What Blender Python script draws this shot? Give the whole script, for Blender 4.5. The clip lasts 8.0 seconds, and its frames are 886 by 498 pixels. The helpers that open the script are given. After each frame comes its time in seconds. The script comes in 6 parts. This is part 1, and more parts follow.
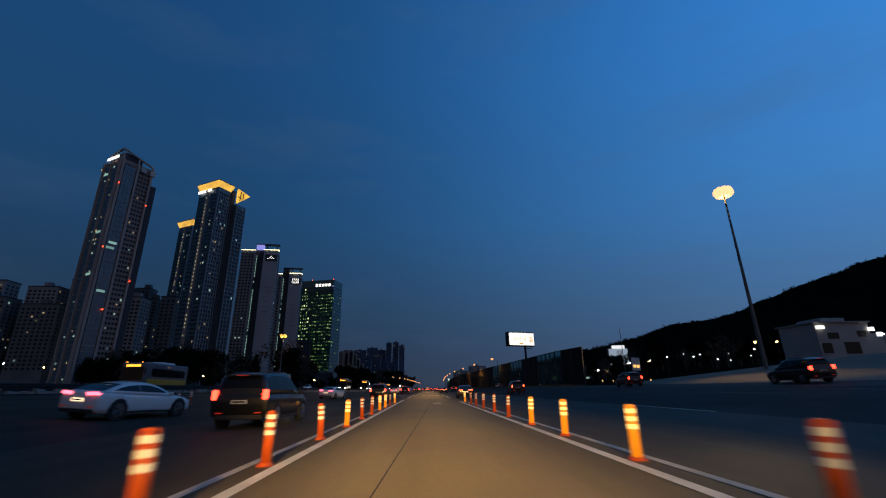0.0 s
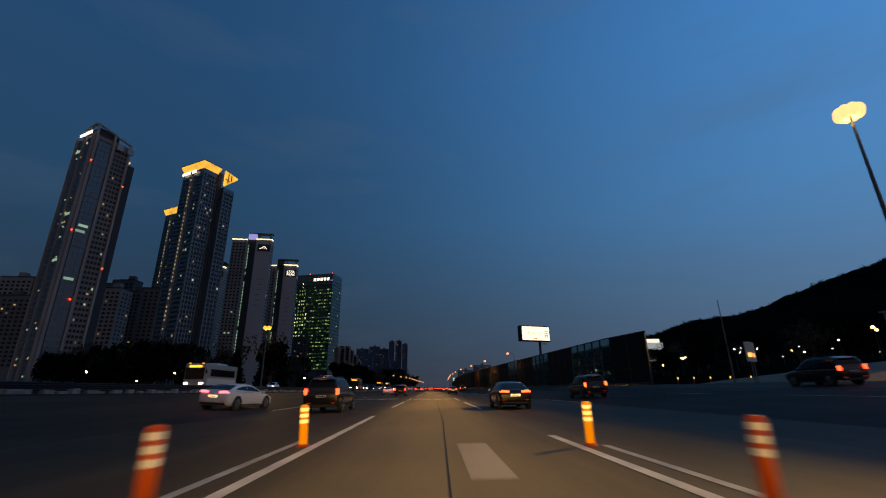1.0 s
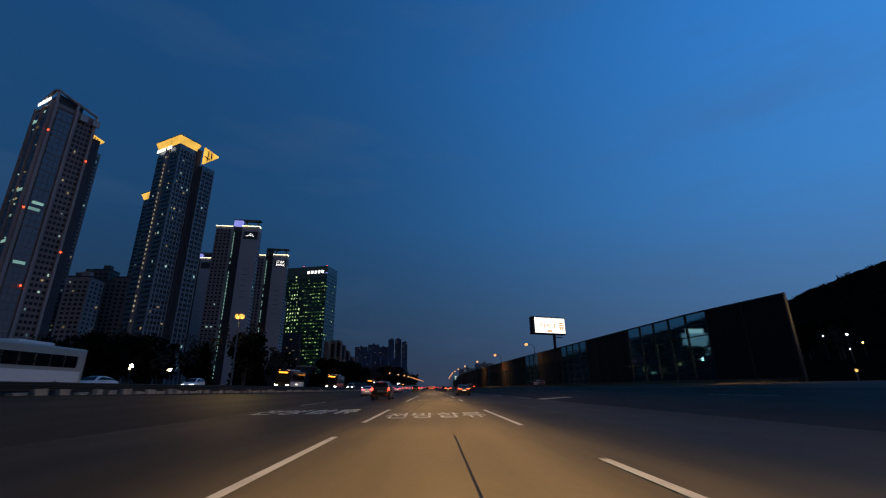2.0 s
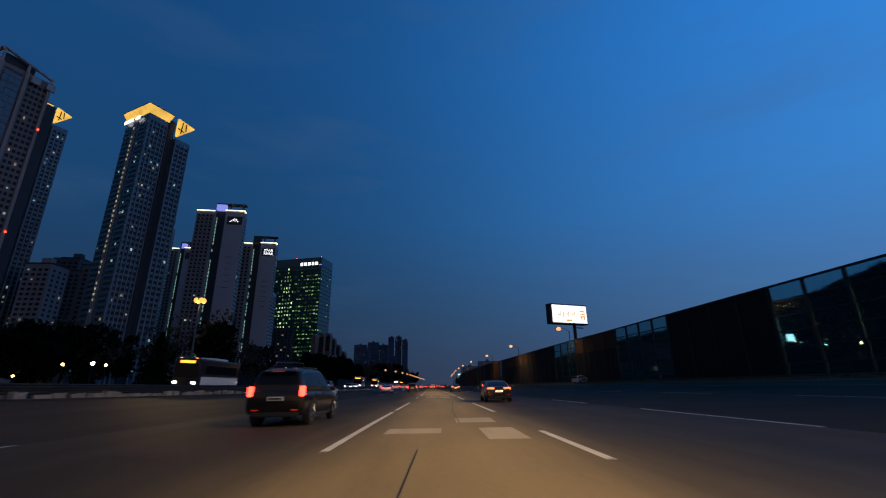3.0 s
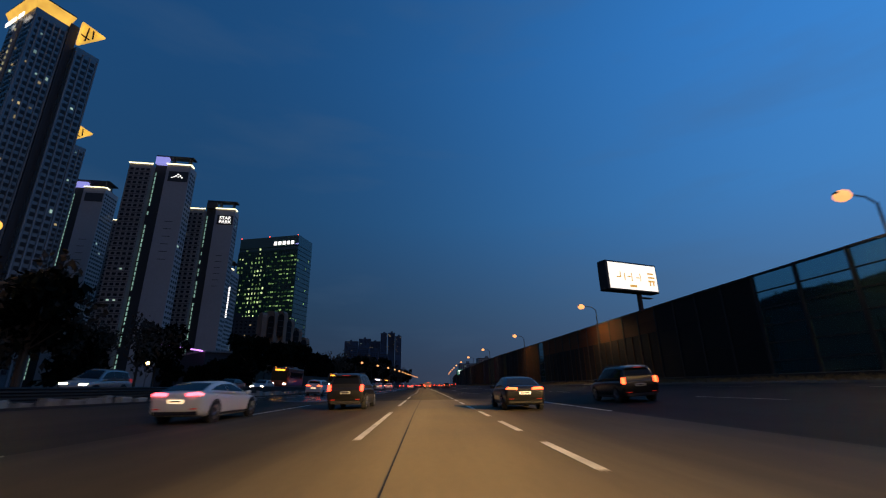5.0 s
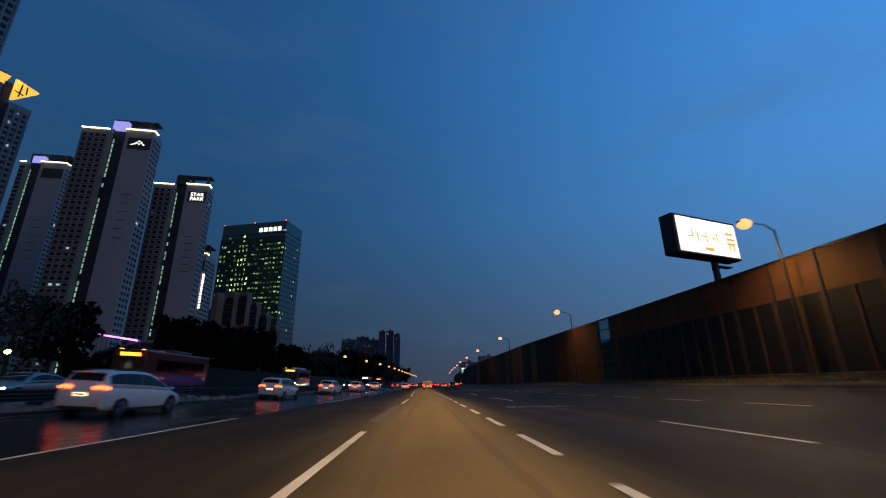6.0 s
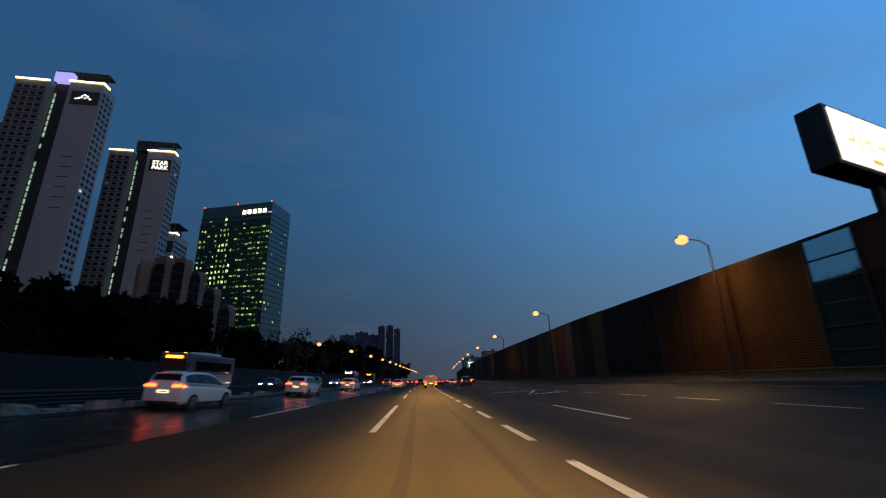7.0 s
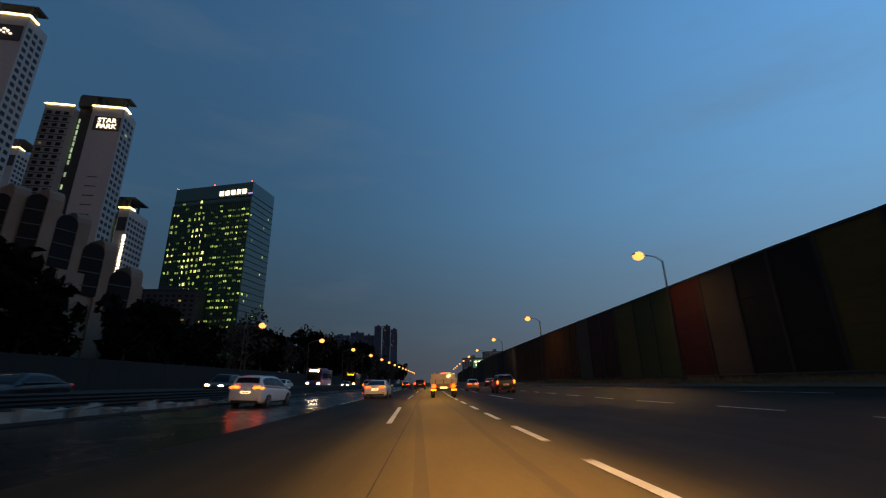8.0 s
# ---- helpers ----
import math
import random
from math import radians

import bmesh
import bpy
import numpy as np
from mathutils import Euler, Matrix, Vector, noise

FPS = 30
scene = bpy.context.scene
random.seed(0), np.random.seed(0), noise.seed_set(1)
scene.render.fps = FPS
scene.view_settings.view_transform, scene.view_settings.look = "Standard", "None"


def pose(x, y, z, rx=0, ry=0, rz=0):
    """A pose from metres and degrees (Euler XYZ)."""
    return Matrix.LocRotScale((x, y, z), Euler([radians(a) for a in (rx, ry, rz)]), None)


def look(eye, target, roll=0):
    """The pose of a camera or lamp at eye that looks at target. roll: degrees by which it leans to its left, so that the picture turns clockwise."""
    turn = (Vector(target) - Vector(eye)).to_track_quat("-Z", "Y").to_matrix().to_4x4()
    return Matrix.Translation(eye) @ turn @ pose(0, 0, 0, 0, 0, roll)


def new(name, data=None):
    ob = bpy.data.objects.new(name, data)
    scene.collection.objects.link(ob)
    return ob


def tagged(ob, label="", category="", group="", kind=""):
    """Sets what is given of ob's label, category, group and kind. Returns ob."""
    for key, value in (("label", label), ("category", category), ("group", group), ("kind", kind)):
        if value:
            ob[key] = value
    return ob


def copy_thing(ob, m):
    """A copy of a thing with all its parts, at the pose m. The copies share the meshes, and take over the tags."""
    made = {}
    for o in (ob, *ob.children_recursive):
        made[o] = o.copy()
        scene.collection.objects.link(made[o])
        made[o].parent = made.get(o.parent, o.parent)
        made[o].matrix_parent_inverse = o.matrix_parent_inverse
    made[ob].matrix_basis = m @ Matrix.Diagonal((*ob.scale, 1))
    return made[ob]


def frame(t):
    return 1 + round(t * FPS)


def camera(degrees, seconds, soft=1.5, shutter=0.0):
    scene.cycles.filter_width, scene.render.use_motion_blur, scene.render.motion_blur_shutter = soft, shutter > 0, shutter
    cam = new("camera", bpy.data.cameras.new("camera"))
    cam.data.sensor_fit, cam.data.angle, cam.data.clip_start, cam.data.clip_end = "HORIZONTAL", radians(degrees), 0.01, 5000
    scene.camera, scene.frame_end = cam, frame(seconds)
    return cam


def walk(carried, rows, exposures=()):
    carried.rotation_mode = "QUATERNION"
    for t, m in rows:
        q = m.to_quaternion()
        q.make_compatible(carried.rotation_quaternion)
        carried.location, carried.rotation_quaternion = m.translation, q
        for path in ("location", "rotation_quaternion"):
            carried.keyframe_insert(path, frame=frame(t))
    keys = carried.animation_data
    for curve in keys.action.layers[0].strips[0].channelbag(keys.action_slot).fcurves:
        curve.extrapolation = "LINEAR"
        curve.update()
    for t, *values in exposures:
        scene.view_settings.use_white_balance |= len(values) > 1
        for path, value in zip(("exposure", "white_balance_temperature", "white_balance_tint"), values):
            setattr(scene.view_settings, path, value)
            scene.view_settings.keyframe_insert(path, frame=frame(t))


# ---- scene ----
cam = camera(92.55, 8.0, soft=1.15, shutter=0.22)
EYE = 1.15
# seconds, x, y, yaw, pitch, roll
ROWS = [
    (0.0, 0.00, 0.0, -2.42, 18.22, 0.95),
    (0.5, 0.10, 13.8, -2.05, 18.24, 0.82),
    (1.0, 0.15, 28.7, -1.97, 18.19, 0.77),
    (2.5, 0.40, 73.6, -1.92, 17.99, 0.72),
    (3.0, 0.42, 89.2, -1.79, 17.90, 0.88),
    (3.5, 0.55, 105.2, -1.77, 17.93, 0.95),
    (4.0, 0.80, 122.0, -2.02, 17.84, 0.97),
    (4.5, 0.92, 138.6, -2.33, 17.77, 0.97),
    (6.0, 1.20, 190.8, -2.51, 17.70, 0.92),
    (6.5, 1.20, 208.2, -2.43, 17.44, 1.08),
    (7.0, 1.18, 226.0, -2.38, 17.25, 1.28),
    (7.5, 0.88, 244.0, -2.42, 17.35, 1.34),
    (8.0, 0.48, 262.2, -2.69, 17.49, 1.25),
]
walk(cam, [(t, pose(x, y, EYE, 90 + pitch, roll, yaw)) for t, x, y, yaw, pitch, roll in ROWS],
     exposures=[(0.0, -0.02, 7300, 10), (1.0, 0.08, 9600, 12), (2.3, 0.0, 6700, 10), (3.5, 0.0, 6700, 10), (4.6, 0.0, 7300, 10), (5.8, 0.22, 7700, 10), (6.5, 0.44, 8500, 10), (7.2, 0.60, 10200, 11), (8.0, 0.66, 14500, 13)])


# ---- world: clear sky some minutes after sunset, brighter to the right ----
def build_world():
    w = bpy.data.worlds.new("dusk")
    w.use_nodes = True
    scene.world = w
    nt = w.node_tree
    nt.nodes.clear()
    N = nt.nodes.new
    tc, sep = N("ShaderNodeTexCoord"), N("ShaderNodeSeparateXYZ")
    nt.links.new(tc.outputs["Generated"], sep.inputs[0])
    ramp = N("ShaderNodeValToRGB")
    stops = [(0.0, (0.010, 0.011, 0.014)), (0.495, (0.012, 0.014, 0.020)), (0.5, (0.025, 0.038, 0.073)), (0.58, (0.020, 0.057, 0.131)),
             (0.68, (0.0135, 0.077, 0.216)), (0.82, (0.0095, 0.083, 0.266)), (1.0, (0.0085, 0.075, 0.248))]
    el = ramp.color_ramp.elements
    while len(el) < len(stops):
        el.new(0.5)
    for e, (p, c) in zip(el, stops):
        e.position, e.color = p, (*c, 1)
    half = N("ShaderNodeMath"); half.operation = "MULTIPLY_ADD"
    half.inputs[1].default_value = half.inputs[2].default_value = 0.5
    nt.links.new(sep.outputs["Z"], half.inputs[0])
    nt.links.new(half.outputs[0], ramp.inputs[0])
    side = N("ShaderNodeMapRange")
    side.inputs["From Min"].default_value, side.inputs["From Max"].default_value = -0.55, 0.85
    nt.links.new(sep.outputs["X"], side.inputs["Value"])
    pw, sc = N("ShaderNodeMath"), N("ShaderNodeMath")
    pw.operation, sc.operation = "POWER", "MULTIPLY_ADD"
    pw.inputs[1].default_value, sc.inputs[1].default_value, sc.inputs[2].default_value = 1.9, 2.45, 0.75
    nt.links.new(side.outputs[0], pw.inputs[0])
    nt.links.new(pw.outputs[0], sc.inputs[0])
    mul = N("ShaderNodeMix"); mul.data_type, mul.blend_type = "RGBA", "MULTIPLY"
    mul.inputs["Factor"].default_value = 1.0
    nt.links.new(ramp.outputs[0], mul.inputs["A"])
    nt.links.new(sc.outputs[0], mul.inputs["B"])
    # the afterglow behind the start
    dot, gl, lo, gm, ad = N("ShaderNodeVectorMath"), N("ShaderNodeMapRange"), N("ShaderNodeMapRange"), N("ShaderNodeMath"), N("ShaderNodeMix")
    dot.operation = "DOT_PRODUCT"
    dot.inputs[1].default_value = (0.45, -0.89, 0.0)
    nt.links.new(tc.outputs["Generated"], dot.inputs[0])
    gl.interpolation_type = lo.interpolation_type = "SMOOTHSTEP"
    gl.inputs["From Min"].default_value, gl.inputs["From Max"].default_value = 0.0, 1.0
    nt.links.new(dot.outputs["Value"], gl.inputs["Value"])
    lo.inputs["From Min"].default_value, lo.inputs["From Max"].default_value = 0.75, -0.02
    nt.links.new(sep.outputs["Z"], lo.inputs["Value"])
    gm.operation = "MULTIPLY"
    nt.links.new(gl.outputs[0], gm.inputs[0])
    nt.links.new(lo.outputs[0], gm.inputs[1])
    ad.data_type = "RGBA"
    ad.inputs["B"].default_value = (0.22, 0.155, 0.12, 1)
    nt.links.new(gm.outputs[0], ad.inputs["Factor"])
    nt.links.new(mul.outputs["Result"], ad.inputs["A"])
    # thin high cloud
    mp, noi, cr = N("ShaderNodeMapping"), N("ShaderNodeTexNoise"), N("ShaderNodeMapRange")
    mp.inputs["Scale"].default_value = (1.3, 1.3, 6.0)
    noi.inputs["Scale"].default_value, noi.inputs["Detail"].default_value = 2.2, 6.0
    nt.links.new(tc.outputs["Generated"], mp.inputs[0])
    nt.links.new(mp.outputs[0], noi.inputs["Vector"])
    cr.inputs["From Min"].default_value, cr.inputs["From Max"].default_value = 0.52, 0.78
    cr.inputs["To Min"].default_value, cr.inputs["To Max"].default_value = 0.0, 0.22
    nt.links.new(noi.outputs[0], cr.inputs["Value"])
    cl = N("ShaderNodeMix"); cl.data_type = "RGBA"
    cl.inputs["B"].default_value = (0.055, 0.11, 0.21, 1)
    nt.links.new(cr.outputs[0], cl.inputs["Factor"])
    nt.links.new(ad.outputs["Result"], cl.inputs["A"])
    bg, out = N("ShaderNodeBackground"), N("ShaderNodeOutputWorld")
    bg.inputs["Strength"].default_value = 1.0
    nt.links.new(cl.outputs["Result"], bg.inputs[0])
    nt.links.new(bg.outputs[0], out.inputs[0])


build_world()


def gz(x):
    """Height of the ground across the road: flat lanes, banked up to the verges."""
    return min(1.2, 0.055 * (x - 9)) if x > 9 else (min(1.2, 0.06 * (-9 - x)) if x < -9 else 0.0)


SODIUM, WARM = (1.0, 0.69, 0.32), (1.0, 0.66, 0.27)


def lamp_light(x, y, z, watts, colour=SODIUM, r=0.25):
    d = bpy.data.lights.new("lamp_light", "POINT")
    d.energy, d.color, d.shadow_soft_size = watts, colour, r
    new("lamp_light", d).location = (x, y, z)


def spot(x, y, z, target, watts, deg, colour=SODIUM, r=0.25):
    """A floodlight or luminaire aimed at the roadway."""
    d = bpy.data.lights.new("luminaire", "SPOT")
    d.energy, d.color, d.shadow_soft_size, d.spot_size, d.spot_blend = watts, colour, r, radians(deg), 1.0
    new("luminaire", d).matrix_basis = look((x, y, z), target)


def beam(x, y, z, target, watts, along_deg, across_deg, colour=SODIUM, r=0.25):
    """A light at a lamp head with an oval beam, long down the lane and narrow across it; also fills in for headlights.
    """
    d = bpy.data.lights.new("luminaire", "SPOT")
    d.energy, d.color, d.shadow_soft_size, d.spot_size, d.spot_blend = watts, colour, r, radians(along_deg), 1.0
    k = math.tan(radians(across_deg / 2)) / math.tan(radians(along_deg / 2))
    d_ = (Vector(target) - Vector((x, y, z))).normalized()
    ax = (Vector((0, 1, 0)) - d_ * d_.y).normalized()
    ay = (-d_).cross(ax)
    turn = Matrix((ax, ay, -d_)).transposed().to_4x4()
    new("luminaire", d).matrix_basis = Matrix.Translation((x, y, z)) @ turn @ Matrix.Diagonal((1, k, 1, 1))


# ---- materials ----
def shader(name):
    m = bpy.data.materials.new(name)
    m.use_nodes = True
    return m, m.node_tree, m.node_tree.nodes["Principled BSDF"]


def mat(name, col, rough=0.6, metal=0.0, var=0.25, scale=1.0, bump=0.0, coat=0.0, spec=0.3, rnd=0.0):
    """A painted, cast or ground surface: two scales of tonal change, optional relief and piece-by-piece change."""
    m, nt, b = shader(name)
    N, L = nt.nodes.new, nt.links.new
    b.inputs["Roughness"].default_value, b.inputs["Metallic"].default_value = rough, metal
    b.inputs["Coat Weight"].default_value, b.inputs["Specular IOR Level"].default_value = coat, spec
    tc = N("ShaderNodeTexCoord")
    n1, n2, mx = N("ShaderNodeTexNoise"), N("ShaderNodeTexNoise"), N("ShaderNodeMath")
    n1.inputs["Scale"].default_value, n1.inputs["Detail"].default_value = 0.35 * scale, 4
    n2.inputs["Scale"].default_value, n2.inputs["Detail"].default_value = 14 * scale, 3
    L(tc.outputs["Object"], n1.inputs["Vector"]); L(tc.outputs["Object"], n2.inputs["Vector"])
    mx.operation = "MULTIPLY_ADD"; mx.inputs[1].default_value = 0.5
    L(n2.outputs[0], mx.inputs[0]); L(n1.outputs[0], mx.inputs[2])
    fac = mx.outputs[0]
    if rnd:
        oi, ad = N("ShaderNodeObjectInfo"), N("ShaderNodeMath")
        ad.operation = "MULTIPLY_ADD"; ad.inputs[1].default_value = rnd
        L(oi.outputs["Random"], ad.inputs[0]); L(fac, ad.inputs[2]); fac = ad.outputs[0]
    mr = N("ShaderNodeMapRange")
    mr.inputs["From Min"].default_value, mr.inputs["From Max"].default_value = 0.45, 1.05 + rnd
    mr.inputs["To Min"].default_value, mr.inputs["To Max"].default_value = 1 - var, 1 + var
    L(fac, mr.inputs["Value"])
    mix = N("ShaderNodeMix"); mix.data_type, mix.blend_type = "RGBA", "MULTIPLY"
    mix.inputs["Factor"].default_value = 1; mix.inputs["A"].default_value = (*col, 1)
    L(mr.outputs[0], mix.inputs["B"]); L(mix.outputs["Result"], b.inputs["Base Color"])
    if bump:
        bp = N("ShaderNodeBump"); bp.inputs["Strength"].default_value = bump; bp.inputs["Distance"].default_value = 0.02
        L(n2.outputs[0], bp.inputs["Height"]); L(bp.outputs[0], b.inputs["Normal"])
    return m


def glow(name, col, strength, rnd=0.0, patchy=0.0):
    """A lit lens or pane, or a panel glowing for light washed over it; patchy: how uneven that glow is."""
    m, nt, b = shader(name)
    b.inputs["Base Color"].default_value = (*[c * 0.6 for c in col], 1)
    b.inputs["Emission Color"].default_value = (*col, 1)
    b.inputs["Emission Strength"].default_value = strength
    if rnd:
        oi, mr = nt.nodes.new("ShaderNodeObjectInfo"), nt.nodes.new("ShaderNodeMapRange")
        mr.inputs["To Min"].default_value, mr.inputs["To Max"].default_value = strength * (1 - rnd), strength * (1 + rnd)
        nt.links.new(oi.outputs["Random"], mr.inputs["Value"]); nt.links.new(mr.outputs[0], b.inputs["Emission Strength"])
    if patchy:
        tc, no, mr = nt.nodes.new("ShaderNodeTexCoord"), nt.nodes.new("ShaderNodeTexNoise"), nt.nodes.new("ShaderNodeMapRange")
        no.inputs["Scale"].default_value, no.inputs["Detail"].default_value = 0.16, 3
        mr.inputs["From Min"].default_value, mr.inputs["From Max"].default_value = 0.3, 0.7
        mr.inputs["To Min"].default_value, mr.inputs["To Max"].default_value = strength * (1 - patchy), strength * (1 + patchy)
        nt.links.new(tc.outputs["Object"], no.inputs["Vector"]); nt.links.new(no.outputs[0], mr.inputs["Value"]); nt.links.new(mr.outputs[0], b.inputs["Emission Strength"])
    return m


def glassy(name, col, rough=0.08, metal=0.0):
    m, nt, b = shader(name)
    b.inputs["Base Color"].default_value = (*col, 1)
    b.inputs["Roughness"].default_value, b.inputs["Metallic"].default_value, b.inputs["Specular IOR Level"].default_value = rough, metal, 0.8
    return m


def road_mat(name, base, dark, scale=1.0, rough=(0.55, 0.9), spec=0.08):
    """Worn asphalt or concrete: coarse stains stretched along the road, wheel-track polish, fine aggregate."""
    m, nt, b = shader(name)
    N, L = nt.nodes.new, nt.links.new
    tc, mp = N("ShaderNodeTexCoord"), N("ShaderNodeMapping")
    mp.inputs["Scale"].default_value = (0.55 * scale, 0.045 * scale, 0.3)
    L(tc.outputs["Object"], mp.inputs[0])
    n1, n2, n3 = N("ShaderNodeTexNoise"), N("ShaderNodeTexNoise"), N("ShaderNodeTexNoise")
    n1.inputs["Scale"].default_value, n1.inputs["Detail"].default_value = 1.0, 6
    L(mp.outputs[0], n1.inputs["Vector"])
    n2.inputs["Scale"].default_value, n2.inputs["Detail"].default_value = 0.22, 5
    n3.inputs["Scale"].default_value, n3.inputs["Detail"].default_value = 7, 8
    L(tc.outputs["Object"], n2.inputs["Vector"]); L(tc.outputs["Object"], n3.inputs["Vector"])
    a = N("ShaderNodeMath"); a.operation = "MULTIPLY_ADD"; a.inputs[1].default_value = 0.9
    L(n2.outputs[0], a.inputs[0]); L(n1.outputs[0], a.inputs[2])
    c = N("ShaderNodeMath"); c.operation = "MULTIPLY_ADD"; c.inputs[1].default_value = 0.35
    L(n3.outputs[0], c.inputs[0]); L(a.outputs[0], c.inputs[2])
    r = N("ShaderNodeMapRange"); r.inputs["From Min"].default_value, r.inputs["From Max"].default_value = 0.88, 1.36
    L(c.outputs[0], r.inputs["Value"])
    mix = N("ShaderNodeMix"); mix.data_type = "RGBA"
    mix.inputs["A"].default_value, mix.inputs["B"].default_value = (*dark, 1), (*base, 1)
    L(r.outputs[0], mix.inputs["Factor"]); L(mix.outputs["Result"], b.inputs["Base Color"])
    q = N("ShaderNodeMapRange"); q.inputs["To Min"].default_value, q.inputs["To Max"].default_value = rough
    b.inputs["Specular IOR Level"].default_value = spec
    L(n2.outputs[0], q.inputs["Value"]); L(q.outputs[0], b.inputs["Roughness"])
    bp = N("ShaderNodeBump"); bp.inputs["Strength"].default_value, bp.inputs["Distance"].default_value = 0.35, 0.01
    L(n3.outputs[0], bp.inputs["Height"]); L(bp.outputs[0], b.inputs["Normal"])
    return m


def pool_road_mat(name, pale, drab, rough=(0.5, 0.85), spec=0.1):
    """A traffic lane: a headlight pool painted pale down its middle, darker sides, with an uneven border, stains and
    aggregate.
    """
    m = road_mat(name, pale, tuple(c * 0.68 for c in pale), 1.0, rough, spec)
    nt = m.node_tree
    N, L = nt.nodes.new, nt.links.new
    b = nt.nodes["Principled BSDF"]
    pool_col = b.inputs["Base Color"].links[0].from_socket
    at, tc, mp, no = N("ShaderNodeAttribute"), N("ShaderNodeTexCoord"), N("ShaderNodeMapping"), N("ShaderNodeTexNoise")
    at.attribute_name = "headlight_pool"
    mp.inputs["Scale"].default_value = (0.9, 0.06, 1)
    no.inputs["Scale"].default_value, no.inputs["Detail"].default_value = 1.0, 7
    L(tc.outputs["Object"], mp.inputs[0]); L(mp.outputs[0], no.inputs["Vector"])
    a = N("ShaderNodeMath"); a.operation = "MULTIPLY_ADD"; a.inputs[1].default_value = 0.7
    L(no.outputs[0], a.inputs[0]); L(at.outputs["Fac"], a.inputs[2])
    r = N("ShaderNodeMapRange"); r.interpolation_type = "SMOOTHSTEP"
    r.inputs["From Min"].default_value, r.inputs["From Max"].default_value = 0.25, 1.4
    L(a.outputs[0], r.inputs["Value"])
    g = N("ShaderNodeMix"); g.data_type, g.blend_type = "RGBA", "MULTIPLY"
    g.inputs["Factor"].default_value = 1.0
    g.inputs["B"].default_value = (*[q / p for p, q in zip(pale, drab)], 1)
    L(pool_col, g.inputs["A"])
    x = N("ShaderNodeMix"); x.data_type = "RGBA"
    L(r.outputs[0], x.inputs["Factor"]); L(g.outputs["Result"], x.inputs["A"]); L(pool_col, x.inputs["B"])
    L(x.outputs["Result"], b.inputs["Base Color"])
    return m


ASPHALT = road_mat("asphalt", (0.050, 0.042, 0.031), (0.022, 0.018, 0.013))
# first colour is the lane inside the painted headlight pool, second outside it
CONCRETE = pool_road_mat("concrete_lane", (0.29, 0.218, 0.112), (0.052, 0.042, 0.029))
POOL_ASPHALT = pool_road_mat("pool_asphalt", (0.21, 0.152, 0.068), (0.028, 0.024, 0.018), (0.5, 0.85), 0.05)
# asphalt darkened for the lanes beyond the headlights, right dull, left glossy
DULL_ASPHALT = road_mat("dull_asphalt", (0.030, 0.026, 0.021), (0.015, 0.013, 0.010), 1.0, (0.55, 0.9), 0.05)
UNLIT_ASPHALT = road_mat("unlit_asphalt", (0.012, 0.0115, 0.0105), (0.006, 0.0057, 0.0053), 1.0, (0.16, 0.36), 0.11)
PATCH = road_mat("repair_patch", (0.46, 0.38, 0.27), (0.34, 0.28, 0.20), 2)
DIRT = mat("ground_soil", (0.035, 0.032, 0.026), 0.95, var=0.4, scale=0.3, bump=0.4)
VERGE = mat("verge_grass", (0.075, 0.066, 0.042), 0.95, var=0.4, scale=0.6, bump=0.6)
PAINT = mat("road_paint", (0.60, 0.56, 0.46), 0.6, var=0.35, scale=2.5, bump=0.2)
PAINT_Y = mat("road_paint_worn", (0.42, 0.39, 0.32), 0.65, var=0.45, scale=3, bump=0.2)
SEAM = mat("tar_seam", (0.02, 0.018, 0.016), 0.7)
STEEL = mat("galvanised_steel", (0.13, 0.125, 0.12), 0.55, 0.5, var=0.2)
DARKSTEEL = mat("dark_steel", (0.05, 0.05, 0.055), 0.5, 0.6)
BARRIER = mat("barrier_concrete", (0.032, 0.030, 0.027), 0.85, var=0.35, scale=0.8, bump=0.3)
RUBBER = mat("rubber", (0.018, 0.018, 0.019), 0.8)
RIM = mat("alloy", (0.16, 0.16, 0.165), 0.35, 0.9)
GLASS = glassy("car_glass", (0.006, 0.007, 0.009), 0.06)
GLASS.node_tree.nodes["Principled BSDF"].inputs["Specular IOR Level"].default_value = 0.22
PLASTIC = mat("black_plastic", (0.022, 0.022, 0.023), 0.6)
PLATE = mat("number_plate", (0.62, 0.60, 0.55), 0.5)
TAIL = glow("tail_light", (1.0, 0.035, 0.02), 10.0)
TAIL_DIM = glow("tail_lens", (0.55, 0.02, 0.01), 0.5)
AMBER = glow("amber_light", (1.0, 0.36, 0.04), 2.6)
TAIL_PINK = glow("tail_light_pink", (1.0, 0.10, 0.16), 5.0)
TAIL_WARM = glow("tail_light_amber", (1.0, 0.085, 0.03), 6.0)
HEAD = glow("headlight", (1.0, 0.85, 0.6), 22.0)
HEAD_W = glow("headlight_white", (0.85, 0.92, 1.0), 26.0)
# plate emits by itself in place of light from a plate lamp
PLATE_LIT = glow("lit_plate_glow", (1.0, 0.75, 0.5), 1.6)
LAMP_GLASS = glow("sodium_lamp", (1.0, 0.41, 0.16), 1.4)
LAMP_MAST = glow("mast_lamp", (1.0, 0.58, 0.30), 1.45)


# ---- mesh helpers ----
def part(name, bm, material, parent=None, label=""):
    me = bpy.data.meshes.new(name)
    bm.to_mesh(me)
    bm.free()
    me.materials.append(material)
    ob = new(name, me)
    ob.parent = parent
    return tagged(ob, label)


def shared(name, me, parent, m, label=""):
    ob = new(name, me)
    ob.parent = parent
    ob.matrix_basis = m
    return tagged(ob, label)


def thing(name, m, label, category, group="", kind=""):
    ob = new(name)
    ob.matrix_basis = m
    return tagged(ob, label, category, group, kind)


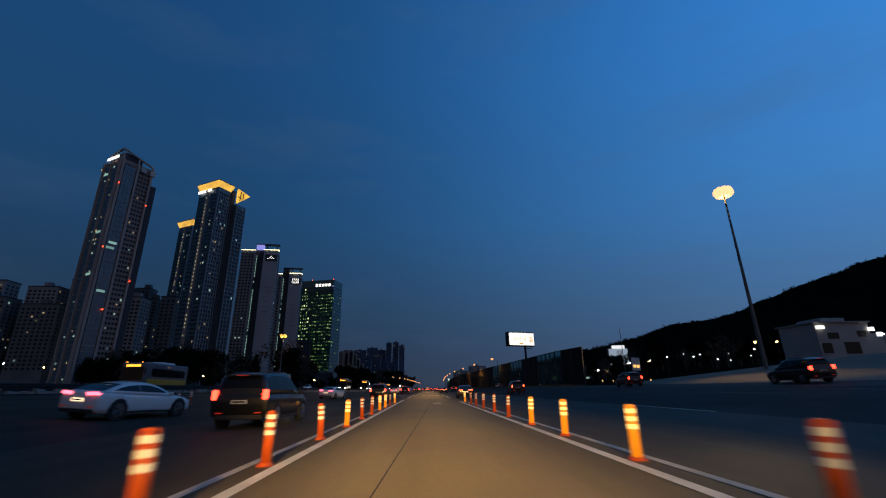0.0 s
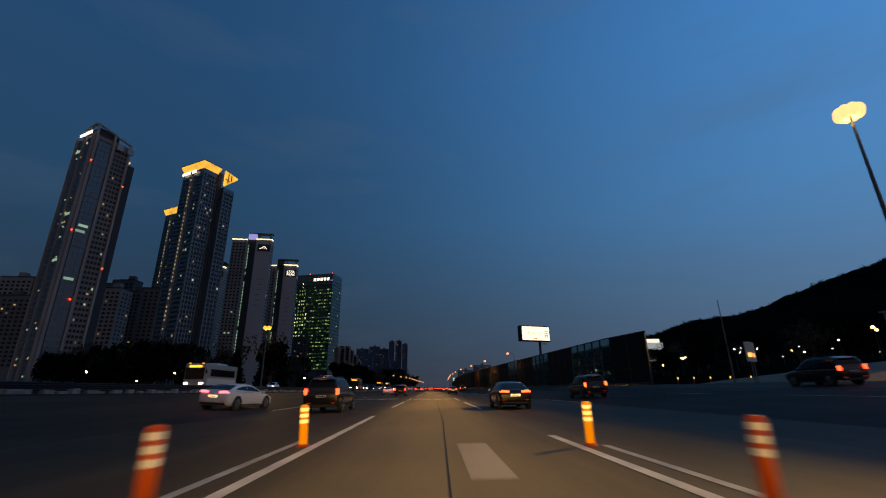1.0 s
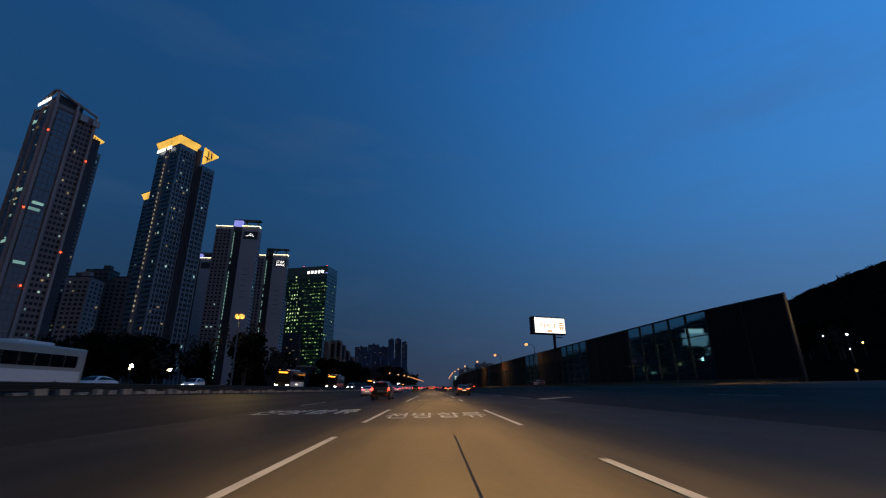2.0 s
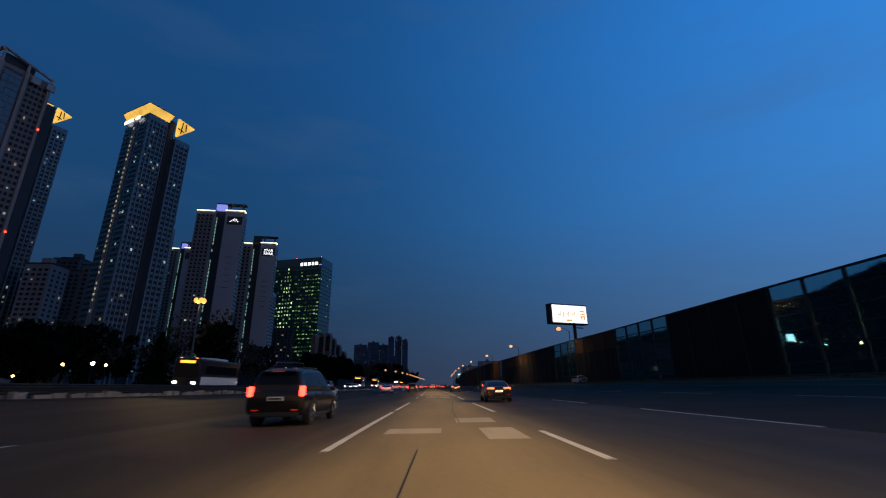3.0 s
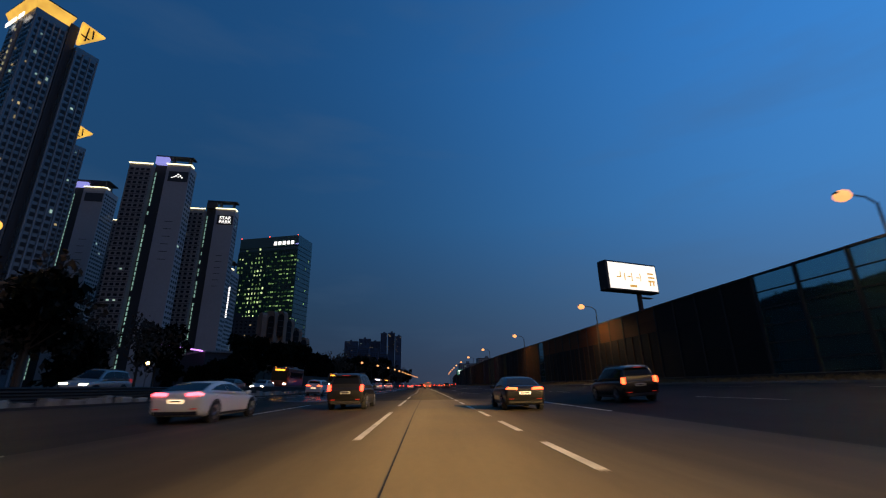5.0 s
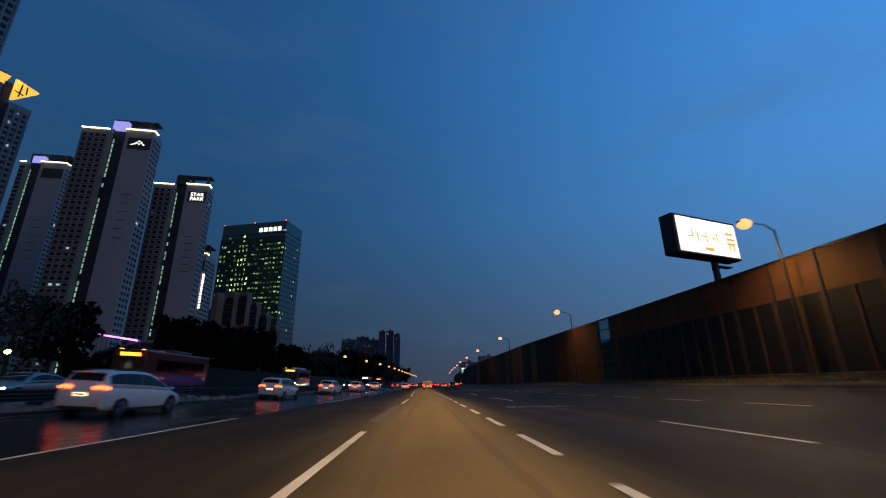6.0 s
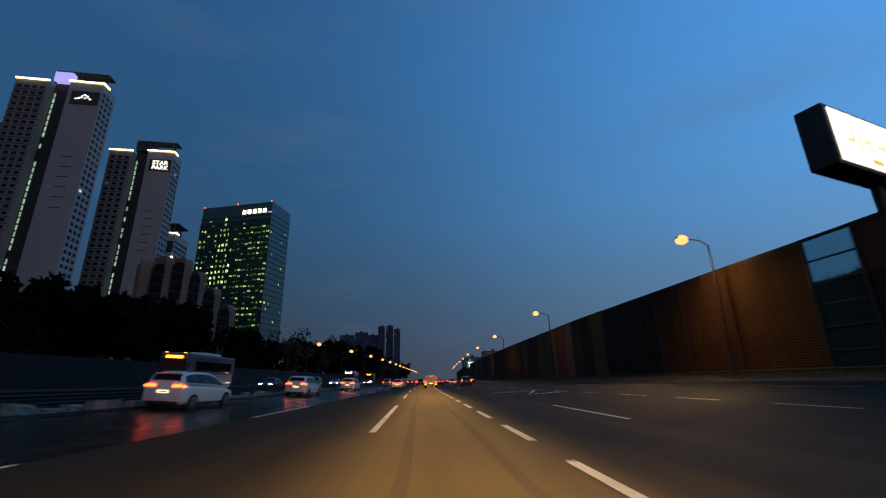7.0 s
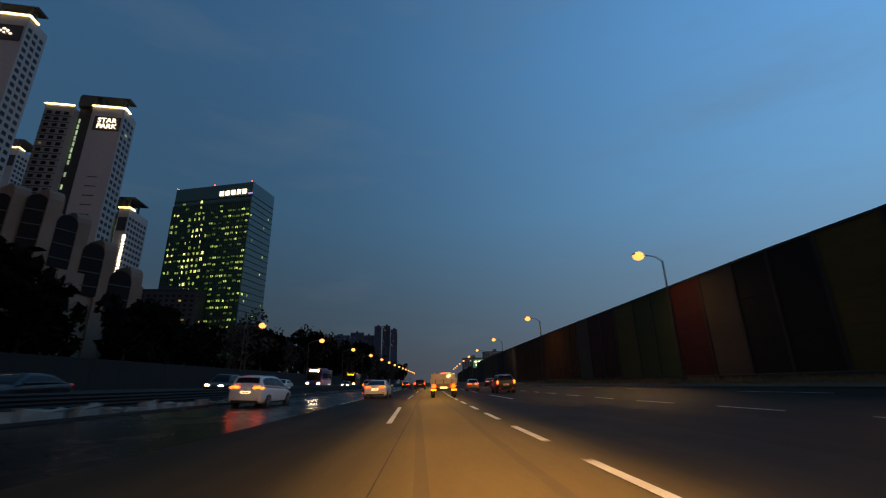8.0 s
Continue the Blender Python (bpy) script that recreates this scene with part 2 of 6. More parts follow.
def B():
    return bmesh.new()


def block(bm, c, s, m=None, bevel=0.0):
    """A box with centre c and size s, optionally with rounded edges, moved by m."""
    ret = bmesh.ops.create_cube(bm, size=1, matrix=Matrix.Translation(c) @ Matrix.Diagonal((*s, 1)))
    vs = ret["verts"]
    if bevel:
        es = list({e for v in vs for e in v.link_edges})
        r = bmesh.ops.bevel(bm, geom=es, offset=bevel, segments=2, affect="EDGES", profile=0.6)
        vs = list({v for f in r["faces"] for v in f.verts} | {v for v in vs if v.is_valid})
    if m is not None:
        bmesh.ops.transform(bm, matrix=m, verts=vs)
    return bm


def tube(bm, p, q, r0, r1=None, n=10):
    p, q = Vector(p), Vector(q)
    d = q - p
    m = Matrix.Translation((p + q) / 2) @ d.to_track_quat("Z", "Y").to_matrix().to_4x4()
    bmesh.ops.create_cone(bm, cap_ends=True, segments=n, radius1=r0, radius2=r0 if r1 is None else r1, depth=d.length, matrix=m)
    return bm


def prism(bm, poly, z0, z1):
    """A footprint polygon raised from z0 to z1."""
    lo, hi = [bm.verts.new((x, y, z0)) for x, y in poly], [bm.verts.new((x, y, z1)) for x, y in poly]
    bm.faces.new(hi)
    bm.faces.new(lo[::-1])
    n = len(poly)
    for i in range(n):
        bm.faces.new((lo[i], lo[(i + 1) % n], hi[(i + 1) % n], hi[i]))
    bmesh.ops.recalc_face_normals(bm, faces=bm.faces)
    return bm


def loft(bm, rings, close=True, cap=True):
    """Skin a row of equally long point rings."""
    vv = [[bm.verts.new(p) for p in r] for r in rings]
    n = len(rings[0])
    for a, b in zip(vv, vv[1:]):
        for i in range(n if close else n - 1):
            bm.faces.new((a[i], a[(i + 1) % n], b[(i + 1) % n], b[i]))
    if cap:
        bm.faces.new(vv[0][::-1])
        bm.faces.new(vv[-1])
    bmesh.ops.recalc_face_normals(bm, faces=bm.faces)
    return bm


def smooth(ob):
    for p in ob.data.polygons:
        p.use_smooth = True
    return ob


def lerp(a, b, t):
    return a + (b - a) * t


def along(rows, y):
    """x at y on a polyline of (y, x) rows."""
    if y <= rows[0][0]:
        return rows[0][1]
    for (a, p), (b, q) in zip(rows, rows[1:]):
        if y <= b:
            return lerp(p, q, (y - a) / (b - a))
    return rows[-1][1]


# ---- ground and road ----
MEDIAN = [(-60, -34.0), (40, -31.0), (110, -24.0), (160, -19.5), (200, -17.0), (250, -15.0), (300, -14.0), (420, -11.5), (700, -3.0), (1400, 26.0)]
WALL = [(96, 37.5), (112, 34.6), (130, 33.6), (165, 31.8), (200, 29.4), (250, 27.0), (290, 24.6), (340, 24.2), (420, 24.6), (560, 30.0), (760, 40.0)]
OWN_L = [(-60, -2.45), (50, -2.25), (80, -1.85), (104, -1.45), (125, -0.95), (150, -0.50), (205, -0.35), (232, -0.02), (262, -0.35), (290, -0.70), (420, 1.5), (700, 9.5), (1400, 37)]
OWN_R = [(-60, 3.05), (50, 3.15), (100, 3.3), (150, 3.48), (205, 3.42), (235, 3.25), (275, 2.88), (300, 2.85), (420, 5.1), (700, 13.1), (1400, 41)]
L2 = [(-60, -9.2), (40, -9.1), (100, -9.0), (127, -8.0), (165, -6.8), (215, -6.0), (250, -4.9), (290, -4.5), (420, -2.1), (700, 5.9), (1400, 33)]
R2 = [(-60, 11.5), (24, 11.2), (110, 9.8), (155, 9.0), (200, 8.4), (225, 7.0), (262, 6.7), (300, 6.45), (420, 8.7), (700, 16.7), (1400, 45)]
R3 = [(-60, 21.0), (60, 19.0), (170, 15.6), (225, 12.9), (250, 12.3), (285, 10.8), (420, 12.6), (700, 20.3)]
R4 = [(60, 26.0), (170, 22.5), (245, 18.6), (285, 16.2), (420, 16.6), (700, 23.9)]
EDGE_L = [(190, -14.2), (240, -12.6), (300, -11.7), (420, -9.2), (700, -0.8), (1400, 28)]


def sheet(name, x0f, x1f, ys, cols, material, dz=0.0, kind="structure", label="", category=""):
    """A strip of ground between two lines, following the bank; the bank's bends get their own columns."""
    bm = B()
    rows = []
    for y in ys:
        a, b = x0f(y), x1f(y)
        marks = [a] + [min(max(k, a), b) for k in (-29.0, -9.0, 9.0, 30.82)] + [b]
        xs = [lerp(p, q, i / cols) for p, q in zip(marks, marks[1:]) for i in range(cols)] + [b]
        rows.append([bm.verts.new((x, y, gz(x) + dz)) for x in xs])
    for r, t in zip(rows, rows[1:]):
        for i in range(len(r) - 1):
            if (r[i + 1].co - r[i].co).length + (t[i + 1].co - t[i].co).length > 1e-4:
                bm.faces.new((r[i], r[i + 1], t[i + 1], t[i]))
    return tagged(part(name, bm, material), label, category, kind=kind)


YS = [-70, -30] + list(range(0, 420, 10)) + list(range(420, 1401, 60))
YC = [-70, -30] + list(range(0, 191, 10)) + [192]
sheet("ground", lambda y: -2600, lambda y: 2600, [-1500, -300, 0, 300, 900, 2000, 4500], 6, DIRT, -0.03, label="dark bare soil and scrub around the motorway", category="ground")
sheet("road", lambda y: along(MEDIAN, y) - 22, lambda y: along(WALL, y) - 6.0, YS, 6, ASPHALT, 0.0, label="worn dark grey asphalt motorway with toll plaza lanes", category="road")


def pool_sheet(name, x0f, x1f, ys, n, material, reach, dz, label):
    """A strip of lanes whose vertices carry a painted headlight pool: 1 down the middle lane, 0 a few metres beside it.
    """
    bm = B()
    lay = bm.verts.layers.float.new("headlight_pool")
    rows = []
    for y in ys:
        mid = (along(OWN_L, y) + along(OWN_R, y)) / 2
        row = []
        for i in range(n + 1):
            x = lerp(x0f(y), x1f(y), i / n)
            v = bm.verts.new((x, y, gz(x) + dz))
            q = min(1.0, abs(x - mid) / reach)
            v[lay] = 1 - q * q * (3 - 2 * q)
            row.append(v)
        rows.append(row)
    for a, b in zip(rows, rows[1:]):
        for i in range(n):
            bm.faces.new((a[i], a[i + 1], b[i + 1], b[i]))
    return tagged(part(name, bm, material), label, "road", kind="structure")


# the pale middle of both strips is headlight put into the colour
pool_sheet("concrete_lanes", lambda y: along(L2, y), lambda y: along(R2, y), YC, 28, CONCRETE, 4.4, 0.003, "tan concrete lanes, headlight pool painted pale down the middle")
pool_sheet("worn_lanes", lambda y: along(L2, y), lambda y: along(R2, y), [192] + list(range(200, 430, 10)), 28, POOL_ASPHALT, 3.5, 0.003, "brownish asphalt lanes, headlight pool painted pale down the middle")
YF = [192] + list(range(200, 430, 10))
# side lanes: lack of headlight put into a darker asphalt colour
sheet("outer_lanes", lambda y: along(MEDIAN, y) + 0.4, lambda y: along(L2, y), YF, 3, UNLIT_ASPHALT, 0.002, label="glossy outer left lanes, asphalt darkened to look unlit", category="road")
sheet("inner_lanes", lambda y: along(R2, y), lambda y: along(WALL, y) - 6.0, YF, 4, DULL_ASPHALT, 0.002, label="dull inner right lanes, asphalt darkened to look unlit", category="road")
sheet("plaza_lanes", lambda y: along(R2, y), lambda y: along(R2, y) + 14, list(range(-60, 191, 10)) + [192], 4, DULL_ASPHALT, 0.002, label="dull right plaza lanes, asphalt darkened to look unlit", category="road")
sheet("verge", lambda y: along(WALL, y) - 6.05, lambda y: along(WALL, y) + 1.0, list(range(60, 760, 10)), 2, VERGE, 0.035, label="dry grass verge along the foot of the noise wall", category="verge")


def stripe(name, line, y0, y1, w=0.16, off=0.0, material=PAINT, label="white painted lane line, slightly worn", group="lane lines"):
    n = max(1, int((y1 - y0) / 5))
    bm = B()
    pr = None
    for i in range(n + 1):
        y = lerp(y0, y1, i / n)
        x = along(line, y) + off
        pair = [bm.verts.new((x + s * w / 2, y, gz(x) + 0.012)) for s in (-1, 1)]
        if pr:
            bm.faces.new((pr[0], pr[1], pair[1], pair[0]))
        pr = pair
    return tagged(part(name, bm, material), label, "lane line", group, "structure")


# solid lines of the toll lane
stripe("lane_line", OWN_L, -60, 49, 0.20)
stripe("lane_line", OWN_L, -60, 40, 0.16, -0.55, PAINT_Y)
stripe("lane_line", OWN_R, -60, 40, 0.20, 0.05)
stripe("lane_line", OWN_R, -60, 38, 0.16, 0.6, PAINT_Y)
for a, b in ((58, 70), (74.6, 83.6), (98, 110.5), (112, 122.3), (134, 137), (145.6, 153.4), (166, 176), (182, 192), (195, 202.8), (219.6, 228), (237, 248.6), (258, 267), (276, 285), (296, 306), (318, 328), (340, 350), (362, 372)):
    stripe("lane_line", OWN_L, a, b, 0.17)
for a, b in ((54.5, 66), (72.5, 82), (96.5, 101), (109.5, 119.4), (128, 137)):
    stripe("lane_line", OWN_R, a, b, 0.17)
y = 141.2
while y < 420:
    stripe("lane_line", OWN_R, y, y + 3.0, 0.17)
    y += 5.2
for a, b in ((24, 34), (56, 66), (92, 100), (118, 127), (155, 164.7), (176, 186), (199, 209), (224.5, 233.8), (243, 250.2), (290, 300), (312, 322), (334, 344), (356, 366)):
    stripe("lane_line", L2, a, b, 0.16)
for a, b in ((17, 25), (58, 68), (100, 109), (115.5, 122.5), (149, 159), (174, 184), (199, 204), (221, 228.5), (238.5, 245.6), (292, 302), (312, 322), (332, 342), (352, 362)):
    stripe("lane_line", R2, a, b, 0.16)
for line, first, step, ln in ((R3, 12, 11.5, 5.5), (R3, 205, 5.4, 2.8), (R4, 63, 12.0, 5.0)):
    y = first
    while y < (430 if first != 12 else 200):
        stripe("lane_line", line, y, y + ln, 0.16)
        y += step
stripe("lane_line", OWN_L, 206, 217, 0.4, -0.1, mat("faded_paint", (0.085, 0.075, 0.055), 0.7, var=0.4, scale=3), "faded remains of an old lane line")
TRACK = road_mat("wheel_track", (0.165, 0.121, 0.060), (0.110, 0.082, 0.042))
for off, ln in ((0.9, OWN_L), (-0.95, OWN_R)):
    bm = B()
    ys = [193] + list(range(200, 360, 8))
    rows = [[bm.verts.new((along(ln, y) + off + s * 0.09 + 0.05 * math.sin(y * 0.3), y, 0.006)) for s in (-1, 1)] for y in ys]
    for a, b in zip(rows, rows[1:]):
        bm.faces.new((a[0], a[1], b[1], b[0]))
    tagged(part("wheel_track", bm, TRACK), "dark wheel track worn along the lane", "wheel track", kind="structure")
stripe("lane_line", EDGE_L, 190, 700, 0.11, 0.0, PAINT_Y, label="solid white edge line beside the median")
stripe("lane_line", R3, 20, 70, 0.14, 3.4, PAINT_Y)


def flat_poly(name, pts, material, label, z=0.011, category="road marking"):
    bm = B()
    bm.faces.new([bm.verts.new((x, y, gz(x) + z)) for x, y in pts])
    bmesh.ops.recalc_face_normals(bm, faces=bm.faces)
    return tagged(part(name, bm, material), label, category, kind="structure")


for x0, y0, x1, y1 in ((0.72, 34.9, 1.35, 38.7), (-0.75, 100.9, 0.72, 102.2), (1.75, 99.4, 2.7, 102.1), (1.3, 104, 2.6, 106), (0.5, 148.3, 1.0, 149.9), (10, 96, 12.6, 98.4), (-7.5, 60, -5.6, 63)):
    flat_poly("repair_patch", [(x0, y0), (x1, y0), (x1 + 0.05, y1), (x0 + 0.05, y1)], PATCH, "pale square concrete repair patch in the lane", 0.010, "patch")
# long joints in the concrete
for pts in ([(-0.75, 2), (-0.6, 5.4), (-0.1, 19), (0.3, 30), (0.7, 45), (1.0, 70)], [(1.4, 104), (1.5, 110), (2.2, 124), (2.3, 136)], [(0.25, 140), (0.5, 148), (0.6, 175), (0.8, 195)], [(-0.9, 74), (-0.3, 84), (0.2, 98)], [(-0.2, 262), (0.1, 280), (0.2, 300)]):
    bm = B()
    for (a, b), (c, d) in zip(pts, pts[1:]):
        bm.faces.new([bm.verts.new(p) for p in ((a - 0.012, b, 0.0105), (a + 0.012, b, 0.0105), (c + 0.012, d, 0.0105), (c - 0.012, d, 0.0105))])
    tagged(part("pavement_joint", bm, SEAM), "dark tarred joint running along the concrete lane", "joint", kind="structure")


def road_text(words, x, y, w, h, label, material=PAINT):
    """Lettering painted on the road, stretched along it."""
    cu = bpy.data.curves.new("road_lettering", "FONT")
    cu.body, cu.align_x, cu.align_y, cu.offset = words, "CENTER", "CENTER", 0.012
    ob = new("road_lettering", cu)
    bpy.context.view_layer.update()
    dx, dy = max(ob.dimensions.x, 0.01), max(ob.dimensions.y, 0.01)
    me = bpy.data.meshes.new_from_object(ob.evaluated_get(bpy.context.evaluated_depsgraph_get()))
    bpy.data.objects.remove(ob)
    xs = [v.co.x for v in me.vertices]
    ys = [v.co.y for v in me.vertices]
    cx, cy = (min(xs) + max(xs)) / 2, (min(ys) + max(ys)) / 2
    for v in me.vertices:
        px = x + (v.co.x - cx) * w / dx
        v.co = (px, y + (v.co.y - cy) * h / dy, gz(px) + 0.014)
    me.materials.clear()
    me.materials.append(material)
    tagged(new("road_lettering", me), label, "road marking", kind="structure")


road_text("전방합류", 0.65, 78.2, 4.3, 3.6, "white Korean lettering painted on the lane")
road_text("전방합류", -5.9, 82.5, 5.2, 4.2, "white Korean lettering painted on the neighbouring lane")
road_text("양보", 1.35, 135.7, 2.5, 3.0, "white Korean lettering painted on the lane")
road_text("하이패스", 6.9, 213.2, 3.2, 2.0, "worn white Korean lettering painted on the lane", mat("lettering_paint_worn", (0.22, 0.20, 0.165), 0.7, var=0.45, scale=3))
for a, b in (((0.1, 143.3), (2.95, 143.3)), ((2.95, 143.3), (1.5, 138.2)), ((1.5, 138.2), (0.1, 143.3))):
    d = (Vector(b) - Vector(a)).normalized() * 0.2
    n = Vector((-d.y, d.x)) * (0.5 if abs(d.y) > abs(d.x) else 1.0)
    flat_poly("yield_triangle", [(a[0] - n.x, a[1] - n.y), (b[0] - n.x, b[1] - n.y), (b[0] + n.x, b[1] + n.y), (a[0] + n.x, a[1] + n.y)], PAINT, "white side of a give-way triangle painted on the lane", 0.013)


for a, b in (((6.9, 264.6), (11.4, 267.1)), ((11.4, 267.1), (9.6, 261.2)), ((7.6, 264.2), (10.6, 264.4))):
    d = (Vector(b) - Vector(a)).normalized() * 0.13
    n = Vector((-d.y, d.x))
    flat_poly("give_way_mark", [(a[0] - n.x, a[1] - n.y), (b[0] - n.x, b[1] - n.y), (b[0] + n.x, b[1] + n.y), (a[0] + n.x, a[1] + n.y)], PAINT_Y, "white side of a give-way mark painted on the right lane", 0.016)
for k in range(5):
    flat_poly("lettering_bar", [(8.9 + k * 0.5, 259.0 - k * 0.1), (9.2 + k * 0.5, 259.0 - k * 0.1), (9.3 + k * 0.5, 260.0), (9.0 + k * 0.5, 260.0)], PAINT_Y, "worn unreadable lettering stroke painted on the lane", 0.016)


# ---- noise wall ----
W_DARK = mat("wall_panel_black", (0.006, 0.0057, 0.0057), 0.7, var=0.3, scale=0.5, rnd=0.3)
W_RUST = mat("wall_panel_rust", (0.095, 0.036, 0.012), 0.75, var=0.4, scale=0.6, rnd=0.4)
W_BROWN = mat("wall_panel_brown", (0.020, 0.011, 0.0065), 0.75, var=0.35, scale=0.6, rnd=0.3)
W_STRIP = mat("wall_strip_brown", (0.05, 0.026, 0.012), 0.75, var=0.4, scale=0.6, rnd=0.6)
W_RED = mat("wall_panel_red", (0.045, 0.007, 0.006), 0.7, var=0.3, scale=0.5, rnd=0.3)
W_OLIVE = mat("wall_panel_olive", (0.085, 0.062, 0.012), 0.7, var=0.3, scale=0.5, rnd=0.3)
W_GREY = mat("wall_panel_grey", (0.058, 0.047, 0.04), 0.75, var=0.25, scale=0.5, rnd=0.3)
W_GREEN = mat("wall_panel_green", (0.032, 0.048, 0.016), 0.7, var=0.3, scale=0.5, rnd=0.3)


def wall_glass():
    m, nt, b = shader("wall_pane")
    b.inputs["Base Color"].default_value = (0.16, 0.36, 0.39, 1)
    b.inputs["Roughness"].default_value = 0.06
    b.inputs["Transmission Weight"].default_value = 0.92
    b.inputs["IOR"].default_value = 1.12
    return m


W_PANE = wall_glass()
WALL_H = 8.6
# stretches of the wall: start, end, kind
RUNS = [(100, 110, "dark"), (110, 129, "glass"), (129, 146, "dark"), (146, 161, "glass"), (161, 178.5, "brown"), (178.5, 191, "glass"), (191, 206, "dark"),
        (206, 226, "brown"), (226, 249, "brown"), (249, 252.5, "glass"), (252.5, 270, "louvre"), (270, 276, "brown_red"), (276, 282, "dark"), (282, 286, "olive"), (286, 293, "dark"), (293, 297, "grey"), (297, 301.5, "red"),
        (301.5, 309, "green"), (309, 314, "olive"), (314, 322.5, "red"), (322.5, 327.5, "grey"), (327.5, 372, "louvre"),
        (372, 377, "grey"), (377, 400, "brown_red"), (400, 404, "grey"), (404, 440, "rust"), (440, 470, "brown_red"), (470, 530, "rust"), (530, 600, "brown_red"), (600, 750, "rust")]
WMAT = dict(brown_red=W_BROWN, dark=W_DARK, rust=W_RUST, brown=W_BROWN, red=W_RED, olive=W_OLIVE, grey=W_GREY, green=W_GREEN, louvre=W_RUST, glass=W_PANE)
wall = thing("noise_wall", Matrix(), "tall roadside noise wall of black, rust, olive and glazed panels", "noise wall", kind="structure")


def unit(name, fn, *a):
    bm = B()
    fn(bm, *a)
    me = bpy.data.meshes.new(name)
    bm.to_mesh(me)
    bm.free()
    return me


def with_mat(me, m):
    c = me.copy()
    c.materials.clear()
    c.materials.append(m)
    return c


PANEL = unit("panel", lambda bm: [block(bm, (0.5, 0, 0.5), (0.995, 1.0, 0.995))])


def slatted(bm):
    """A dark backing board with eight proud rust-coloured slats."""
    block(bm, (0.5, -0.1, 0.5), (0.995, 0.5, 1.0))
    n = len(bm.faces)
    for i in range(8):
        block(bm, (0.5, 0.5, (i + 0.5) / 8), (0.995, 0.9, 0.075))
    bm.faces.ensure_lookup_table()
    for f in bm.faces[n:]:
        f.material_index = 1


RIBBED = unit("panel", slatted)
RIBBED.materials.append(W_DARK)
RIBBED.materials.append(W_RUST)
PANELS = {k: RIBBED if k == "louvre" else with_mat(PANEL, m) for k, m in WMAT.items()}
STRIP = with_mat(unit("strip", lambda bm: block(bm, (0, 0, 0.5), (0.14, 0.1, 1.0))), W_STRIP)
POST = unit("post", lambda bm: block(bm, (0, 0, 0.5), (0.22, 0.26, 1.0)))
POST.materials.append(DARKSTEEL)
RAIL = unit("rail", lambda bm: block(bm, (0.5, 0, 0), (1, 0.14, 0.1)))
RAIL.materials.append(DARKSTEEL)


def wall_frame(ya, yb):
    """The pose of a wall bay: its x axis runs along the wall from ya to yb."""
    a, b = Vector((along(WALL, ya), ya)), Vector((along(WALL, yb), yb))
    d = b - a
    return Matrix.Translation((a.x, a.y, gz(a.x))) @ Matrix.Rotation(math.atan2(d.y, d.x), 4, "Z"), d.length


for a, b, kind in RUNS:
    near = a < 345
    step = 4.0 if near else 12.0
    nb = max(1, round((b - a) / step))
    for i in range(nb):
        ya, yb = lerp(a, b, i / nb), lerp(a, b, (i + 1) / nb)
        m, ln = wall_frame(ya, yb)
        shared("post", POST, wall, m @ Matrix.Diagonal((1, 1, WALL_H + 0.15, 1)))
        for q in ((0.28, 0.62) if kind == "louvre" else (0.05, 0.5)) if kind in ("louvre", "brown") and near else ():
            top = WALL_H if kind == "louvre" else WALL_H * 0.66
            shared("strip", STRIP, wall, m @ Matrix.Translation((ln * q, 0.10, 0)) @ Matrix.Diagonal((1.6 if kind == "brown" else 1, 1, top, 1)))
        rows = 6 if near and kind != "dark" else (3 if near else 2)
        hgt = WALL_H / rows
        for r in range(rows):
            thick = 0.03 if kind == "glass" else 0.16
            # brown bays: lamplit upper band painted as rust rows, unlit part as dark rows
            look_of = ("rust" if r >= rows - 2 else "dark") if kind == "brown" and near else kind
            shared("pane" if kind == "glass" else "panel", PANELS[look_of], wall, m @ Matrix.Translation((0, -0.02, r * hgt)) @ Matrix.Diagonal((ln, thick, hgt, 1)))
            if kind == "glass":
                shared("rail", RAIL, wall, m @ Matrix.Translation((0, -0.03, r * hgt)) @ Matrix.Diagonal((ln, 1, 1, 1)))
        shared("rail", RAIL, wall, m @ Matrix.Translation((0, 0, WALL_H + 0.06)) @ Matrix.Diagonal((ln, 2.0, 1.6, 1)))

# low kerb at the foot of the wall
bm = B()
ys = list(range(100, 700, 10))
loft(bm, [[(along(WALL, y) - 0.55, y, gz(along(WALL, y)) - 0.1), (along(WALL, y) - 0.55, y, gz(along(WALL, y)) + 0.35), (along(WALL, y) - 0.15, y, gz(along(WALL, y)) + 0.42), (along(WALL, y) - 0.15, y, gz(along(WALL, y)) - 0.1)] for y in ys])
tagged(part("wall_footing", bm, BARRIER), "stained concrete footing along the noise wall", "footing", kind="structure")


# dry grass along the verge
DRY = mat("dry_grass", (0.15, 0.115, 0.06), 0.9, var=0.4, scale=1.5)
gr = random.Random(41)
gv, gf = [], []
for _ in range(15000):
    y = gr.uniform(100, 350)
    x = along(WALL, y) - 0.7 - 3.6 * gr.random() ** 1.6
    h_, a = gr.uniform(0.10, 0.38), gr.uniform(0, math.tau)
    w_ = gr.uniform(0.03, 0.07)
    z = gz(x) + 0.03
    k = len(gv)
    gv += [(x - w_ * math.cos(a), y - w_ * math.sin(a), z), (x + w_ * math.cos(a), y + w_ * math.sin(a), z), (x + gr.uniform(-0.14, 0.14), y + gr.uniform(-0.14, 0.14), z + h_)]
    gf.append((k, k + 1, k + 2))
me = bpy.data.meshes.new("dry_grass")
me.from_pydata(gv, [], gf)
me.materials.append(DRY)
tagged(new("dry_grass", me), "tufts of dry grass at the foot of the noise wall", "grass", kind="stuff")


